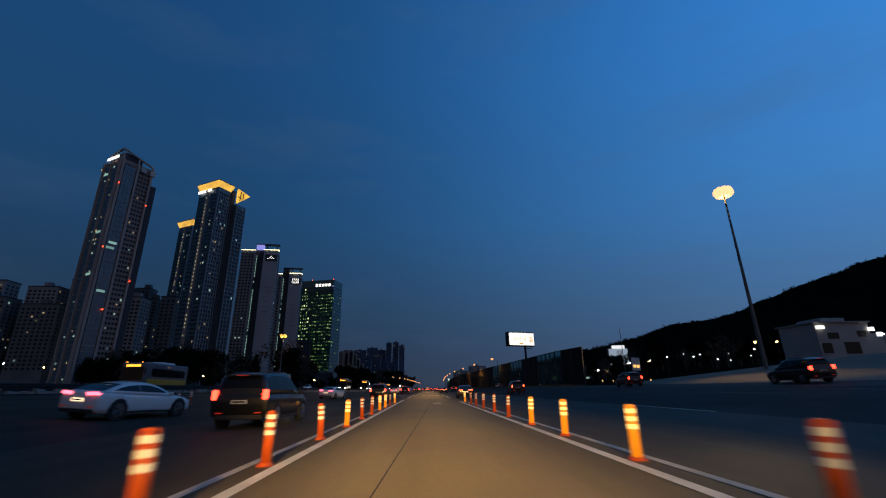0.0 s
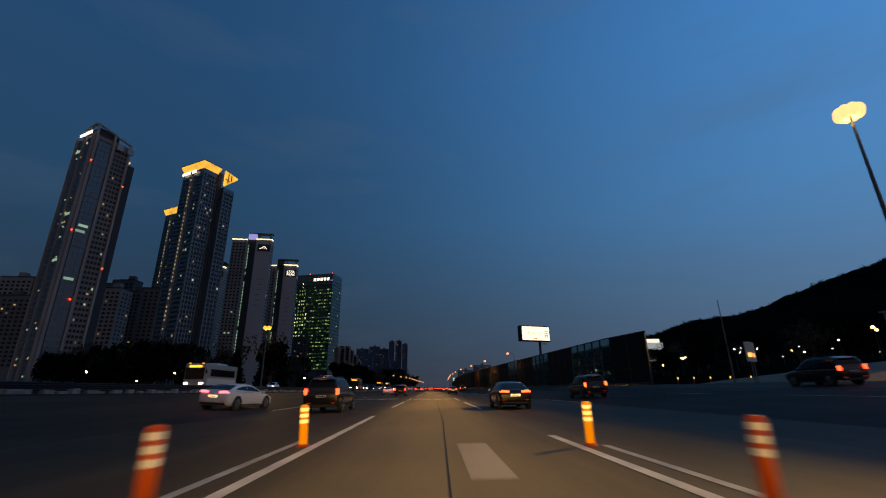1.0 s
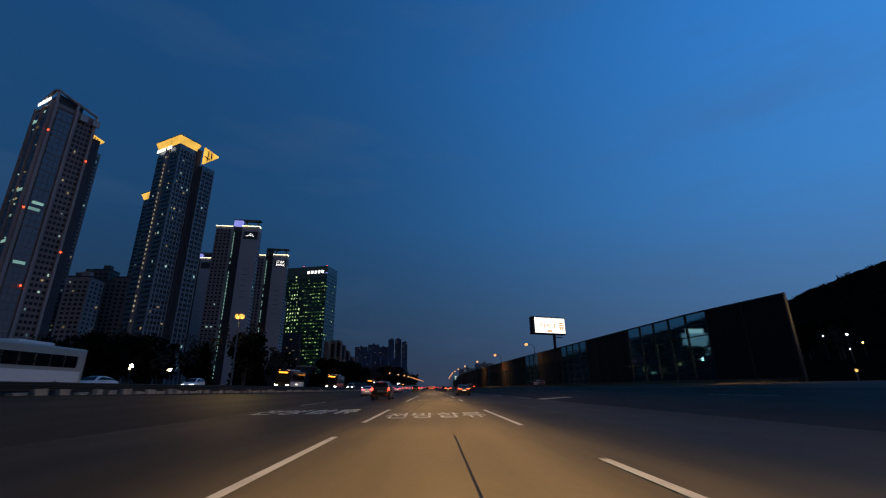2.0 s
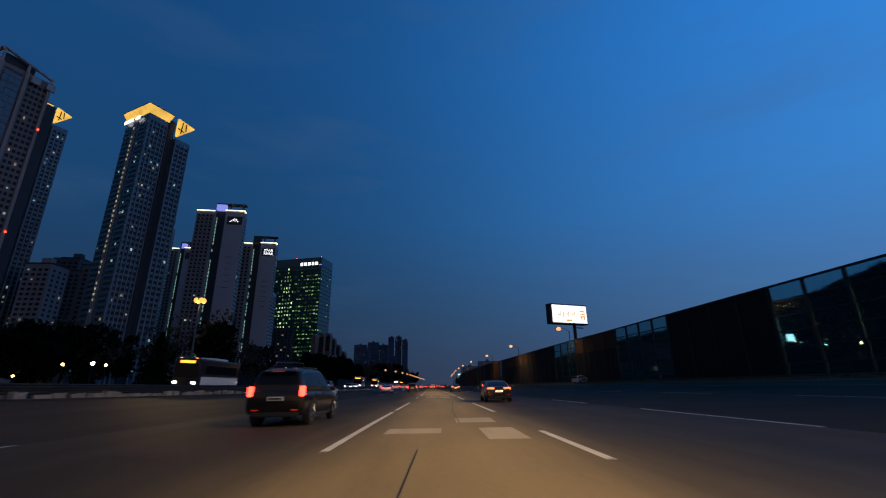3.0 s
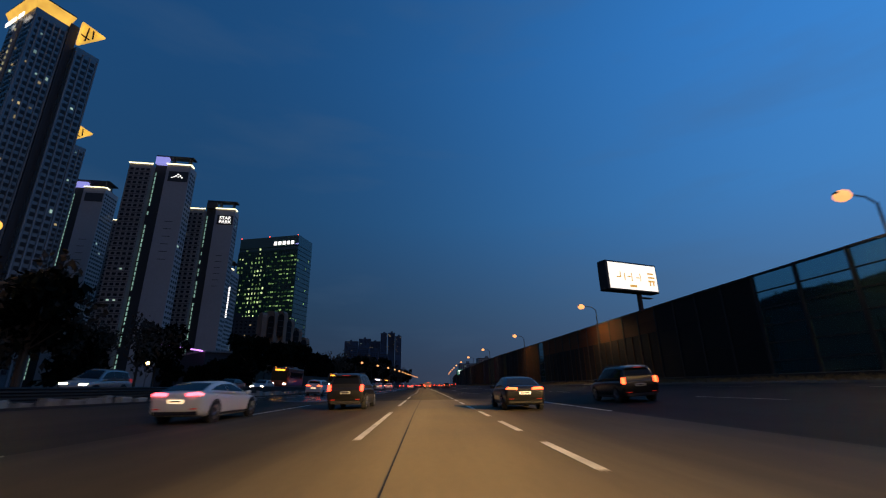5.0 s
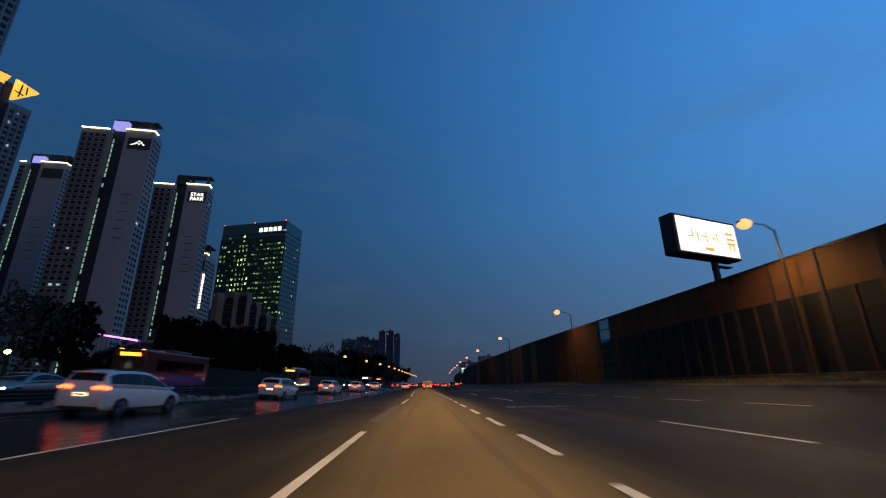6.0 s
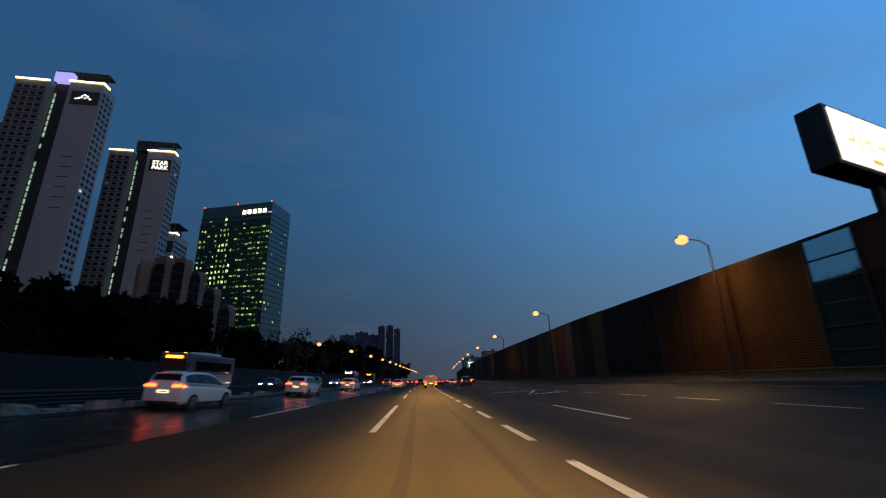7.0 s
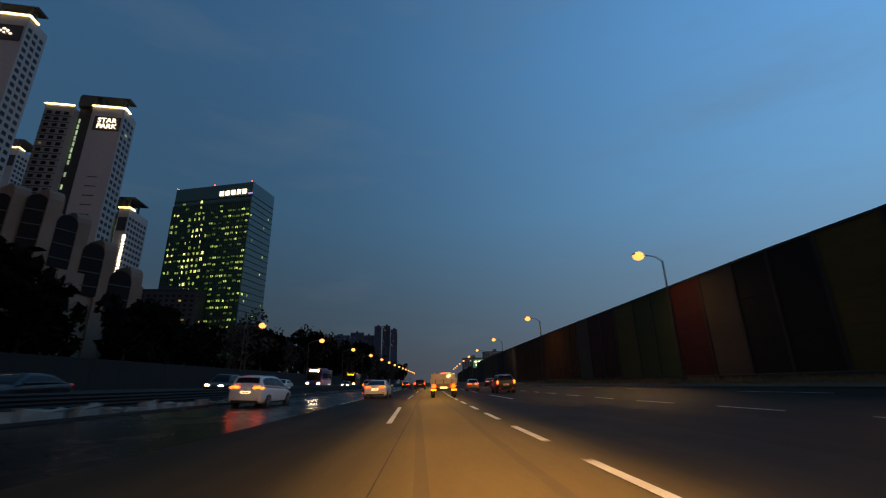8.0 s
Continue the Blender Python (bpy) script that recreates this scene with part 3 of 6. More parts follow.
# ---- median: concrete kerb, steel guard rail ----
bm = B()
ys = [-60] + list(range(0, 460, 8)) + list(range(480, 1400, 80))
mx = lambda y: along(MEDIAN, y)
loft(bm, [[(mx(y) - 0.45, y, gz(mx(y)) - 0.1), (mx(y) - 0.22, y, gz(mx(y)) + 0.6), (mx(y) + 0.0, y, gz(mx(y)) + 0.6), (mx(y) + 0.12, y, gz(mx(y)) + 0.3), (mx(y) + 0.3, y, gz(mx(y)) - 0.1)] for y in ys])
tagged(part("median_barrier", bm, BARRIER), "low grimy concrete median barrier", "barrier", kind="structure")
bm = B()
loft(bm, [[(mx(y) + 2.6 + dx, y, gz(mx(y) + 2.6) + dz) for dx, dz in ((0, -0.05), (0, 0.10), (0.16, 0.10), (0.16, -0.05))] for y in ys])
tagged(part("median_kerb", bm, BARRIER), "pale broken kerb edging in front of the median", "kerb", kind="structure")
STONE = mat("pale_kerb_stone", (0.25, 0.225, 0.19), 0.85, var=0.35, scale=2.0, bump=0.4, rnd=0.6)
stones = thing("kerb_stones", Matrix(), "broken pale kerb stones lying along the median", "kerb stones", kind="structure")
rng = random.Random(19)


def stone_mesh(seed):
    rr = random.Random(seed)
    bm = B()
    block(bm, (0, 0, 0.14), (0.42, 0.95, 0.32), bevel=0.06)
    for v in bm.verts:
        v.co += Vector((rr.uniform(-0.05, 0.05), rr.uniform(-0.07, 0.07), rr.uniform(-0.07, 0.05)))
    me = bpy.data.meshes.new("kerb_stone")
    bm.to_mesh(me)
    bm.free()
    me.materials.append(STONE)
    return me


STONES = [stone_mesh(k) for k in range(5)]
y = 4.0
while y < 300:
    x = mx(y) + 2.15 + rng.uniform(-0.12, 0.12)
    shared("kerb_stone", STONES[rng.randrange(5)], stones, pose(x, y, gz(x), rng.uniform(-5, 5), rng.uniform(-7, 7), rng.uniform(-12, 12)) @ Matrix.Diagonal((rng.uniform(0.8, 1.3), rng.uniform(0.6, 1.2), rng.uniform(0.7, 1.5), 1)))
    y += rng.uniform(0.9, 1.5)
GUARD = mat("weathered_rail", (0.018, 0.017, 0.016), 0.7, 0.0, var=0.3)
guard = thing("guard_rail", Matrix(), "dark steel guard rail along the median", "guard rail", kind="structure")
GP = unit("post", lambda bm: block(bm, (0, 0, 0.42), (0.12, 0.12, 0.84)))
GP.materials.append(STEEL)
for y in range(0, 440, 6):
    x = mx(y) + 1.2
    shared("post", GP, guard, pose(x, y, gz(x)))
for z in (0.40, 0.70):
    bm = B()
    loft(bm, [[(mx(y) + 1.3 + dx, y, gz(mx(y) + 1.2) + z + dz) for dx, dz in ((0, -0.15), (0.07, -0.08), (0.02, 0), (0.07, 0.08), (0, 0.15), (-0.02, 0))] for y in ys])
    part("rail", bm, GUARD, guard)

# far noise barrier beyond the opposite lanes
FARW = mat("far_wall_panel", (0.013, 0.0125, 0.012), 0.8, var=0.3, scale=0.4, rnd=0.4)
FP = with_mat(PANEL, FARW)
far_wall = thing("far_noise_wall", Matrix(), "low pale grey noise wall beyond the opposite lanes", "noise wall", kind="structure")
for y in range(250, 420, 4):
    a, b = Vector((mx(y) - 17.5, y)), Vector((mx(y + 4) - 17.5, y + 4))
    d = b - a
    shared("panel", FP, far_wall, Matrix.Translation((a.x, a.y, gz(a.x))) @ Matrix.Rotation(math.atan2(d.y, d.x), 4, "Z") @ Matrix.Diagonal((d.length, 0.15, 2.9, 1)))


# ---- street lamps ----
def street_lamp(x, y, h, reach, light, side=-1, spill=0.03):
    z = gz(x)
    m = thing("street_lamp", pose(x, y, z), "tall steel street lamp with one arm and lit sodium head", "street lamp", "street lamps along the motorway")
    bm = B()
    tube(bm, (0, 0, 0), (0, 0, h - 0.6), 0.13, 0.07)
    block(bm, (0, 0, 0.15), (0.4, 0.4, 0.3), bevel=0.03)
    part("pole", bm, DARKSTEEL, m)
    bm = B()
    tube(bm, (0, 0, h - 0.65), (side * reach * 0.35, 0, h - 0.18), 0.06, 0.05)
    tube(bm, (side * reach * 0.33, 0, h - 0.19), (side * reach, 0, h), 0.05, 0.045)
    part("arm", bm, STEEL, m)
    bm = B()
    block(bm, (side * (reach + 0.3), 0, h + 0.04), (0.95, 0.42, 0.2), bevel=0.07)
    hd = part("lamp_head", bm, STEEL, m)
    bm = B()
    # lens built oversize so that its shape includes the lamp's halo
    bmesh.ops.create_uvsphere(bm, u_segments=14, v_segments=8, radius=0.47, matrix=pose(side * (reach + 0.3), 0, h - 0.12) @ Matrix.Diagonal((1.1, 0.95, 0.85, 1)))
    smooth(part("lens", bm, LAMP_GLASS, hd, "glowing amber lens, enlarged to take in its halo"))
    if light:
        ex = x + side * (reach + 0.3)
        spot(ex, y, z + h - 0.72, (ex + 1.2, y, 0), light * spill, 150)
        # added lane beam in place of a headlight pool; the next covers right lanes
        beam(ex, y, z + h - 0.72, (LANE_X, y, 0), light * 1.45, 112, 10.5)
        beam(ex, y, z + h - 0.72, (11.5, y, 0), light * 0.22, 124, 66)


LANE_X = 1.2
HEADS = [(179, 28.1), (219, 25.2), (260, 23.0), (299, 20.6), (345, 19.6), (420, 20.4), (560, 25), (760, 33)]
for i in range(13):
    y = 179.6 + 39.8 * i
    street_lamp(along(HEADS, y) + 2.2, y, 11.3, 1.9, (11000, 30000, 33000, 27000, 28000, 26000)[i] if i < 6 else 0, spill=(0.07, 0.075, 0.035, 0.013, 0.013, 0.013)[min(i, 5)])
for i in range(14):
    y = 325.8 + 21.8 * i
    x = along([(325, -23), (347, -19.2), (369, -16.4), (391, -14.6), (420, -13), (500, -10), (700, -2), (900, 6)], y)
    street_lamp(x - 2.4, y, 8.8, 2.2, 0, 1)


def mast(x, y, h, n, watts, label, r, lens=LAMP_MAST):
    m = thing("lamp_mast", pose(x, y, gz(x)), label, "lamp mast")
    bm = B()
    tube(bm, (0, 0, 0), (0, 0, h), 0.42, 0.17, 14)
    block(bm, (0, 0, 0.25), (1.3, 1.3, 0.5), bevel=0.06)
    part("pole", bm, STEEL, m)
    bm = B()
    bmesh.ops.create_cone(bm, cap_ends=True, segments=18, radius1=1.0, radius2=1.15, depth=0.25, matrix=pose(0, 0, h))
    part("ring", bm, DARKSTEEL, m)
    for k in range(n):
        a = math.tau * (k + 0.5) / n
        c = Vector((1.15 * math.cos(a), 1.15 * math.sin(a), h - 0.15))
        bm = B()
        block(bm, (0, 0, 0.1), (0.9, 0.6, 0.35), pose(*c, 25 * math.cos(a), 0, math.degrees(a)), 0.06)
        f = part("floodlight", bm, DARKSTEEL, m)
        bm = B()
        # oversize sphere: the floodlight's glare is part of its radius
        bmesh.ops.create_uvsphere(bm, u_segments=12, v_segments=8, radius=r, matrix=Matrix.Translation(c + Vector((0, 0, -0.1))) @ Matrix.Diagonal((1, 1, 1.25, 1)))
        smooth(part("lens", bm, lens, f, "glowing warm lens, enlarged to take in its halo"))
    lamp_light(x, y, gz(x) + h - 1.6, watts, WARM, 1.2)


# added narrow mast beams replace the travelling headlight pool along the lane
for ty, kw in ((22, 40), (50, 165), (78, 165), (106, 150), (134, 85), (162, 215), (192, 740)):
    beam(66, 84.2, 40, (along([(20, 0.5), (100, 1.0), (190, 1.5)], ty), ty, 0), kw * 1150, 44, 4.8, WARM, 0.6)
# broad added fill over the neighbouring lanes
beam(66, 84.2, 40, (-4, 105, 0), 120000, 96, 22, WARM, 0.8)
spot(66, 84.2, 39, (50, 62, 0), 40000, 42, WARM, 1.0)
beam(66, 84.2, 39, (30, 128, 0), 290000, 84, 7, WARM, 1.0)
mast(67.3, 83.8, 41, 8, 1500, "tall lighting mast with a ring of lit floodlights at the roadside", 0.92)
# added fill from the left mast for the median stones and left lanes
beam(-70.5, 224, 27, (-25, 130, 0), 30000, 80, 9, WARM, 0.8)
beam(-70.5, 224, 27, (-11, 146, 0), 11000, 44, 9, WARM, 0.8)
mast(-72.8, 226.0, 27.4, 4, 1500, "lighting mast with lit floodlights beside the opposite lanes", 0.7, glow("mast_lamp_amber", (1.0, 0.50, 0.09), 1.4))
# unseen lamp added behind the start, at the assumed toll canopy, to light lane and posts
for x, w in ((0, 400),):
    d = bpy.data.lights.new("canopy_light", "AREA")
    d.energy, d.color, d.size, d.spread = w, WARM, 1.5, radians(28)
    new("canopy_light", d).matrix_basis = look((x, -12, 6.2), (x * 0.9, 14, 0.3))


# ---- billboard over the wall ----
BB_FACE = glow("billboard_face", (1.0, 0.96, 0.92), 1.15)
BB_INK = glow("billboard_ink", (1.0, 0.55, 0.14), 0.62)
bb = thing("billboard", pose(54.0, 271.3, 0), "lit white billboard box on a dark steel column behind the wall", "billboard")
u = Vector((17.2, 6.5)).normalized()
R = Matrix.Rotation(math.atan2(u.y, u.x), 4, "Z")
bm = B()
block(bm, (9.2, 1.75, 30.5), (20.0, 3.3, 8.9), R, 0.35)
part("casing", bm, DARKSTEEL, bb)
bm = B()
block(bm, (9.4, 0.04, 30.5), (18.6, 0.12, 7.7), R)
face = part("lit_face", bm, BB_FACE, bb, "glowing white advertising face")
for i, (x, z, w, h) in enumerate(((3.4, 29.4, 1.5, 0.28), (4.1, 30.2, 0.28, 1.7), (5.6, 29.6, 0.3, 2.2), (7.2, 29.8, 1.3, 0.28), (8.2, 29.7, 0.3, 2.4), (10.4, 29.6, 1.3, 0.28), (11.4, 29.8, 0.3, 2.3), (15.4, 31.2, 2.4, 0.5), (15.6, 30.0, 2.6, 0.5), (15.5, 28.9, 2.7, 0.5), (14.9, 28.2, 0.5, 1.4), (16.2, 28.2, 0.5, 1.4), (8.4, 27.0, 2.6, 0.7))):
    bm = B()
    block(bm, (x * 1.06, -0.04, z + 0.7), (w, 0.06, h), R)
    part("printed_bar", bm, BB_INK, face)
bm = B()
tube(bm, R @ Vector((13.2, 2.4, 0)), R @ Vector((13.2, 2.4, 26)), 0.75, 0.7, 16)
part("column", bm, DARKSTEEL, bb)
bm = B()
block(bm, (15.6, 2.3, 24.9), (4.5, 1.4, 0.25), R)
for k in range(5):
    block(bm, (13.6 + k, 2.9, 25.2), (0.08, 0.08, 0.6), R)
part("service_deck", bm, STEEL, bb)

# ---- LED screen beside the wall's end ----
scr = thing("led_screen", pose(88.6, 205, 0), "bright roadside LED screen with a small header sign", "led screen")
bm = B()
block(bm, (4.6, 0.8, 14.2), (10.0, 1.4, 8.2), bevel=0.15)
block(bm, (4.6, 0.8, 5), (1.6, 0.9, 10.2))
block(bm, (4.8, 0.6, 18.7), (7.0, 1.0, 2.2), bevel=0.1)
part("cabinet", bm, DARKSTEEL, scr)
bm = B()
block(bm, (4.6, 0.05, 14.2), (9.2, 0.1, 7.4))
sf = part("screen", bm, glow("screen_glow", (0.62, 0.80, 1.0), 0.36), scr, "glowing pale blue screen")
bm = B()
block(bm, (4.8, 0.06, 18.7), (6.3, 0.1, 1.5))
part("header", bm, glow("header_glow", (0.85, 0.92, 1.0), 1.0), scr, "glowing white header")
for x, w, h in ((1.6, 1.2, 1.6), (3.0, 0.8, 2.6), (4.2, 1.4, 2.0), (6.0, 1.6, 1.3), (7.8, 1.4, 2.2)):
    bm = B()
    block(bm, (x, -0.03, 11.2 + h / 2), (w, 0.05, h))
    part("picture_block", bm, glow("screen_grey", (0.10, 0.15, 0.18), 0.2), sf)
bm = B()
block(bm, (12.2, 0.5, 12.4), (2.0, 0.6, 1.9), bevel=0.1)
part("side_sign", bm, glow("side_sign", (0.8, 0.9, 1.0), 3.5), scr)


# ---- towers ----
T_DARK = mat("tower_glass_blue", (0.06, 0.092, 0.108), 0.25, var=0.25, scale=0.05, spec=0.8)
T_GREY = mat("tower_render_grey", (0.30, 0.27, 0.26), 0.8, var=0.2, scale=0.08)
T_TAN = mat("tower_render_tan", (0.30, 0.22, 0.18), 0.8, var=0.2, scale=0.08)
T_LIGHT = mat("tower_end_wall", (0.38, 0.345, 0.33), 0.85, var=0.12, scale=0.06)
T_CORE = mat("tower_core", (0.045, 0.046, 0.05), 0.7, var=0.2, scale=0.08)
T_MULL = mat("tower_mullion", (0.20, 0.20, 0.20), 0.6, var=0.2, scale=0.1)
T_WIN = glassy("tower_window", (0.010, 0.013, 0.017), 0.3)
T_WIN.node_tree.nodes["Principled BSDF"].inputs["Specular IOR Level"].default_value = 0.2
WIN_W = glow("window_white", (0.55, 0.85, 0.74), 0.30, 0.8)
WIN_Y = glow("window_warm", (1.0, 0.74, 0.34), 0.24, 0.8)
STAIR = glow("stair_light", (0.42, 0.80, 0.70), 0.36, 0.35)
STAIR_Y = glow("stair_light_warm", (0.88, 0.82, 0.50), 0.32, 0.4)
# roof crowns hold no lamps: their glow replaces uplight on gold panels
CROWN = glow("crown_uplight_gold", (1.0, 0.58, 0.11), 0.85, 0.0, 0.28)
CROWN_D = glow("crown_uplight_gold_dim", (1.0, 0.60, 0.10), 0.75, 0.0, 0.25)
EAVE = glow("eave_light", (1.0, 0.93, 0.60), 2.2)
VIOLET = glow("violet_light", (0.30, 0.33, 0.95), 0.8)
SIGN_W = glow("sign_white", (0.95, 0.96, 1.0), 1.5)
BEACON = glow("beacon_red", (1.0, 0.06, 0.02), 5.0)
CELL = unit("lit_window", lambda bm: block(bm, (0, 0, 0), (1, 1, 1)))
CELLS = {k: with_mat(CELL, m) for k, m in dict(w=WIN_W, y=WIN_Y, s=STAIR, sy=STAIR_Y).items()}
rng = random.Random(7)


class Face:
    """One upright face of a tower: from p, along direction a (degrees), outward to the right of it."""

    def __init__(self, p, deg):
        self.m = Matrix.Translation((p[0], p[1], 0)) @ Matrix.Rotation(radians(deg), 4, "Z")

    def at(self, s, z, out=0.0):
        return self.m @ Matrix.Translation((s, -out, z))


def wing(parent, name, p, deg, w, d, z0, z1, material, label=""):
    """A box wing whose front runs from p along deg for w metres, d deep to the left of it."""
    bm = B()
    m = Face(p, deg).m
    block(bm, (w / 2, d / 2, (z0 + z1) / 2), (w, d, z1 - z0), m)
    return part(name, bm, material, parent, label)


def windows(parent, face, s0, s1, cols, z0, z1, floors, ww, wh, lit=0.04, kinds="wwy", dark=True, slab=None):
    """Dark windows in one mesh, lit ones as pieces."""
    bm = B()
    for j in range(floors):
        z = lerp(z0, z1, (j + 0.5) / floors)
        for i in range(cols):
            s = lerp(s0, s1, (i + 0.5) / cols)
            if rng.random() < lit:
                shared("lit_window", CELLS[rng.choice(kinds)], parent, face.at(s + rng.uniform(-0.3, 0.3), z, 0.12) @ Matrix.Diagonal((ww * rng.uniform(0.4, 0.8), 0.25, wh * rng.choice((0.5, 0.7, 0.9)), 1)))
            elif dark:
                block(bm, (0, 0, 0), (1, 1, 1), face.at(s, z, 0.04) @ Matrix.Diagonal((ww, 0.24, wh, 1)))
    if dark:
        tagged(part("dark_glazing", bm, T_WIN, parent), kind="stuff")
    else:
        bm.free()
    if slab:
        bm = B()
        for j in range(floors + 1):
            z = lerp(z0, z1, j / floors)
            block(bm, ((s0 + s1) / 2, 0, 0), (s1 - s0, 0.5, 0.55), face.at(0, z, 0.05))
        tagged(part("floor_banding", bm, slab, parent), kind="stuff")


def light_column(parent, face, s, z0, z1, n, w, h, kind, skip=0.08):
    for j in range(n):
        if rng.random() > skip:
            shared("stair_window", CELLS[kind], parent, face.at(s, lerp(z0, z1, (j + 0.5) / n), 0.15) @ Matrix.Diagonal((w, 0.25, h, 1)))


def sign_bars(parent, face, s, z, widths, h, material, gap=0.5, label=""):
    for w in widths:
        if w > 0:
            bm = B()
            block(bm, (w / 2, 0, 0), (w, 0.4, h), face.at(s, z, 0.5))
            part("sign_letter", bm, material, parent, label)
        s += abs(w) + gap


def letters(parent, words, m, size, material):
    """Raised sign lettering; m's x axis runs along the words and its y axis up."""
    cu = bpy.data.curves.new("sign_lettering", "FONT")
    cu.body, cu.size, cu.extrude, cu.space_line = words, size, 0.12, 0.9
    ob = new("sign_lettering", cu)
    bpy.context.view_layer.update()
    me = bpy.data.meshes.new_from_object(ob.evaluated_get(bpy.context.evaluated_depsgraph_get()))
    bpy.data.objects.remove(ob)
    me.materials.clear()
    me.materials.append(material)
    o = new("sign_lettering", me)
    o.parent, o.matrix_basis = parent, m
    return tagged(o, "glowing white sign letters")


def beacon(parent, p):
    bm = B()
    bmesh.ops.create_uvsphere(bm, u_segments=8, v_segments=6, radius=0.45, matrix=Matrix.Translation(p))
    part("beacon", bm, BEACON, parent, "small red aircraft warning light")


def truss(parent, p, q, z, h, tip):
    """A golden triangular roof truss pointing from p to q."""
    p, q = Vector((*p, z)), Vector((*q, tip))
    top = Vector((p.x, p.y, z + h))
    bm = B()
    for a, b in ((p, top), (top, q), (p, q)):
        tube(bm, a, b, 0.5, 0.5, 6)
    t = part("roof_truss", bm, CROWN, parent, "golden triangular truss, uplight put into its glow")
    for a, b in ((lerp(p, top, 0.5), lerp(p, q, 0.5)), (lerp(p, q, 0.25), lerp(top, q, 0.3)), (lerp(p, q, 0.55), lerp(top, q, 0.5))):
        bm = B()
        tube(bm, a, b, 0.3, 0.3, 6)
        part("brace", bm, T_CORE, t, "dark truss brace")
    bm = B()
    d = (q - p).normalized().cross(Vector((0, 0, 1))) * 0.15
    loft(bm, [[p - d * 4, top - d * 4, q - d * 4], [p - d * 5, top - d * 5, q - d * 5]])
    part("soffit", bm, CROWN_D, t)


def glass_tower(name, corner, a_deg, wl, wr, z, label, seed, flip=False, sign=True, tan=False):
    """A dark glazed apartment tower of two wings round a recess, with a golden roof crown. corner: the near edge;
    the left face runs from corner - wl to corner, the right face goes back from corner at a_deg."""
    rng.seed(seed)
    t = thing(name, Matrix(), label, "tower", "apartment towers")
    c = Vector(corner)
    u = Vector((math.cos(radians(a_deg - 90)), math.sin(radians(a_deg - 90))))      # along the left face
    v = Vector((math.cos(radians(a_deg)), math.sin(radians(a_deg))))               # along the right face
    left = Face(c - u * wl, a_deg - 90)
    right = Face(c, a_deg)
    wing(t, "wing", c - u * wl, a_deg - 90, wl, wr, 0, z, T_DARK)
    wing(t, "pier", c - u * (wl * 0.62), a_deg - 90, wl * 0.17, 1.0, 0, z - 2, T_GREY).location = (-v.x * 0.5, -v.y * 0.5, 0)
    core = c + v * wr - u * 2.0
    wing(t, "core", core - u * 4, a_deg - 90, 7.0, 3.0, 0, z + 1.5, T_TAN if tan else T_CORE)
    p2 = c + v * (wr + 2.5) + u * 3.0
    wing(t, "rear_wing", p2 - u * wl, a_deg - 90, wl + 1.5, 8.5, 0, z - 10, T_DARK)
    fl = int(z / 3.1)
    rf2 = Face(p2 + u * 1.5, a_deg)
    lf2 = Face(p2 - u * wl, a_deg - 90)
    windows(t, right, 1.2, wr - 0.8, 5, 6, z - 3, fl, 1.5, 1.5, 0.10, slab=None)
    windows(t, rf2, 0.6, 7.9, 3, 6, z - 13, fl - 3, 1.4, 1.5, 0.08)
    windows(t, left, wl * 0.66, wl - 0.6, 3, 6, z - 5, fl, 1.3, 1.4, 0.07)
    windows(t, left, 0.5, wl * 0.34, 3, 6, z - 5, fl, 1.3, 1.4, 0.04)
    bm = B()
    for k in range(6):
        block(bm, (0, 0, 0), (0.5, 0.5, z - 6), right.at(0.4 + k * (wr - 0.8) / 5, z / 2, 0.1))
    for k in range(4):
        block(bm, (0, 0, 0), (0.45, 0.5, z - 14), rf2.at(0.3 + k * 2.6, z / 2 - 5, 0.1))
    tagged(part("mullion_work", bm, T_MULL, t), kind="stuff")
    light_column(t, Face(c - u * wl - v * 0.55, a_deg - 90), wl * 0.47, 12, z - 6, fl, 0.6, 1.2, "sy", 0.16)
    low = [Vector((*q, z)) for q in (c - u * wl, c, c + v * wr)]
    top = [Vector((*q, z + 4.0)) for q in (c - u * (wl + 0.9) - v * 2.0, c - v * 2.0 + u * 2.0, c + u * 2.0 + v * (wr + 0.9))]
    up = Vector((0, 0, 0.4))
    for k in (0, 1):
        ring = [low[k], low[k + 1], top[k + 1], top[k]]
        # parapet emits in place of floodlights below it
        cr = part("crown", loft(B(), [ring, [q + up for q in ring]]), CROWN, t, "golden roof parapet, floodlight put into its glow")
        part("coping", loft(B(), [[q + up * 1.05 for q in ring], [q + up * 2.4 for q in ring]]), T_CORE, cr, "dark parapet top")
    truss(t, p2 + v * 0.3 + u * 0.6, c + v * 20 + u * 9, z - 8.5, 11.5, z - 2)
    beacon(t, (*(c - u * wl), z + 5.6))
    beacon(t, (*(c), z + 5.6))
    if sign:
        sign_bars(t, Face(c - u * wl - v * 0.6, a_deg - 90), 0.3, z - 1.6, (1.5, 1.5, 1.5, 1.7, 0.6, -1.5, 0.7, 0.7, 0.7, 0.7), 2.0, SIGN_W, 0.35, "white glowing sign letter drawn as a bar")
    return t


glass_tower("golden_crown_tower", (-153.5, 294.5), 63, 21.0, 11, 148, "dark blue glazed apartment tower with golden lit roof crown", 3)
glass_tower("golden_crown_tower", (-258.5, 329.5), 63, 18.5, 11, 180.5, "dark blue glazed apartment tower behind the banded tower, golden lit crown", 4, sign=False)
glass_tower("rear_crown_tower", (-207.0, 363.0), 63, 17.5, 10, 144, "slim dark apartment tower with golden lit roof crown", 5, sign=False)


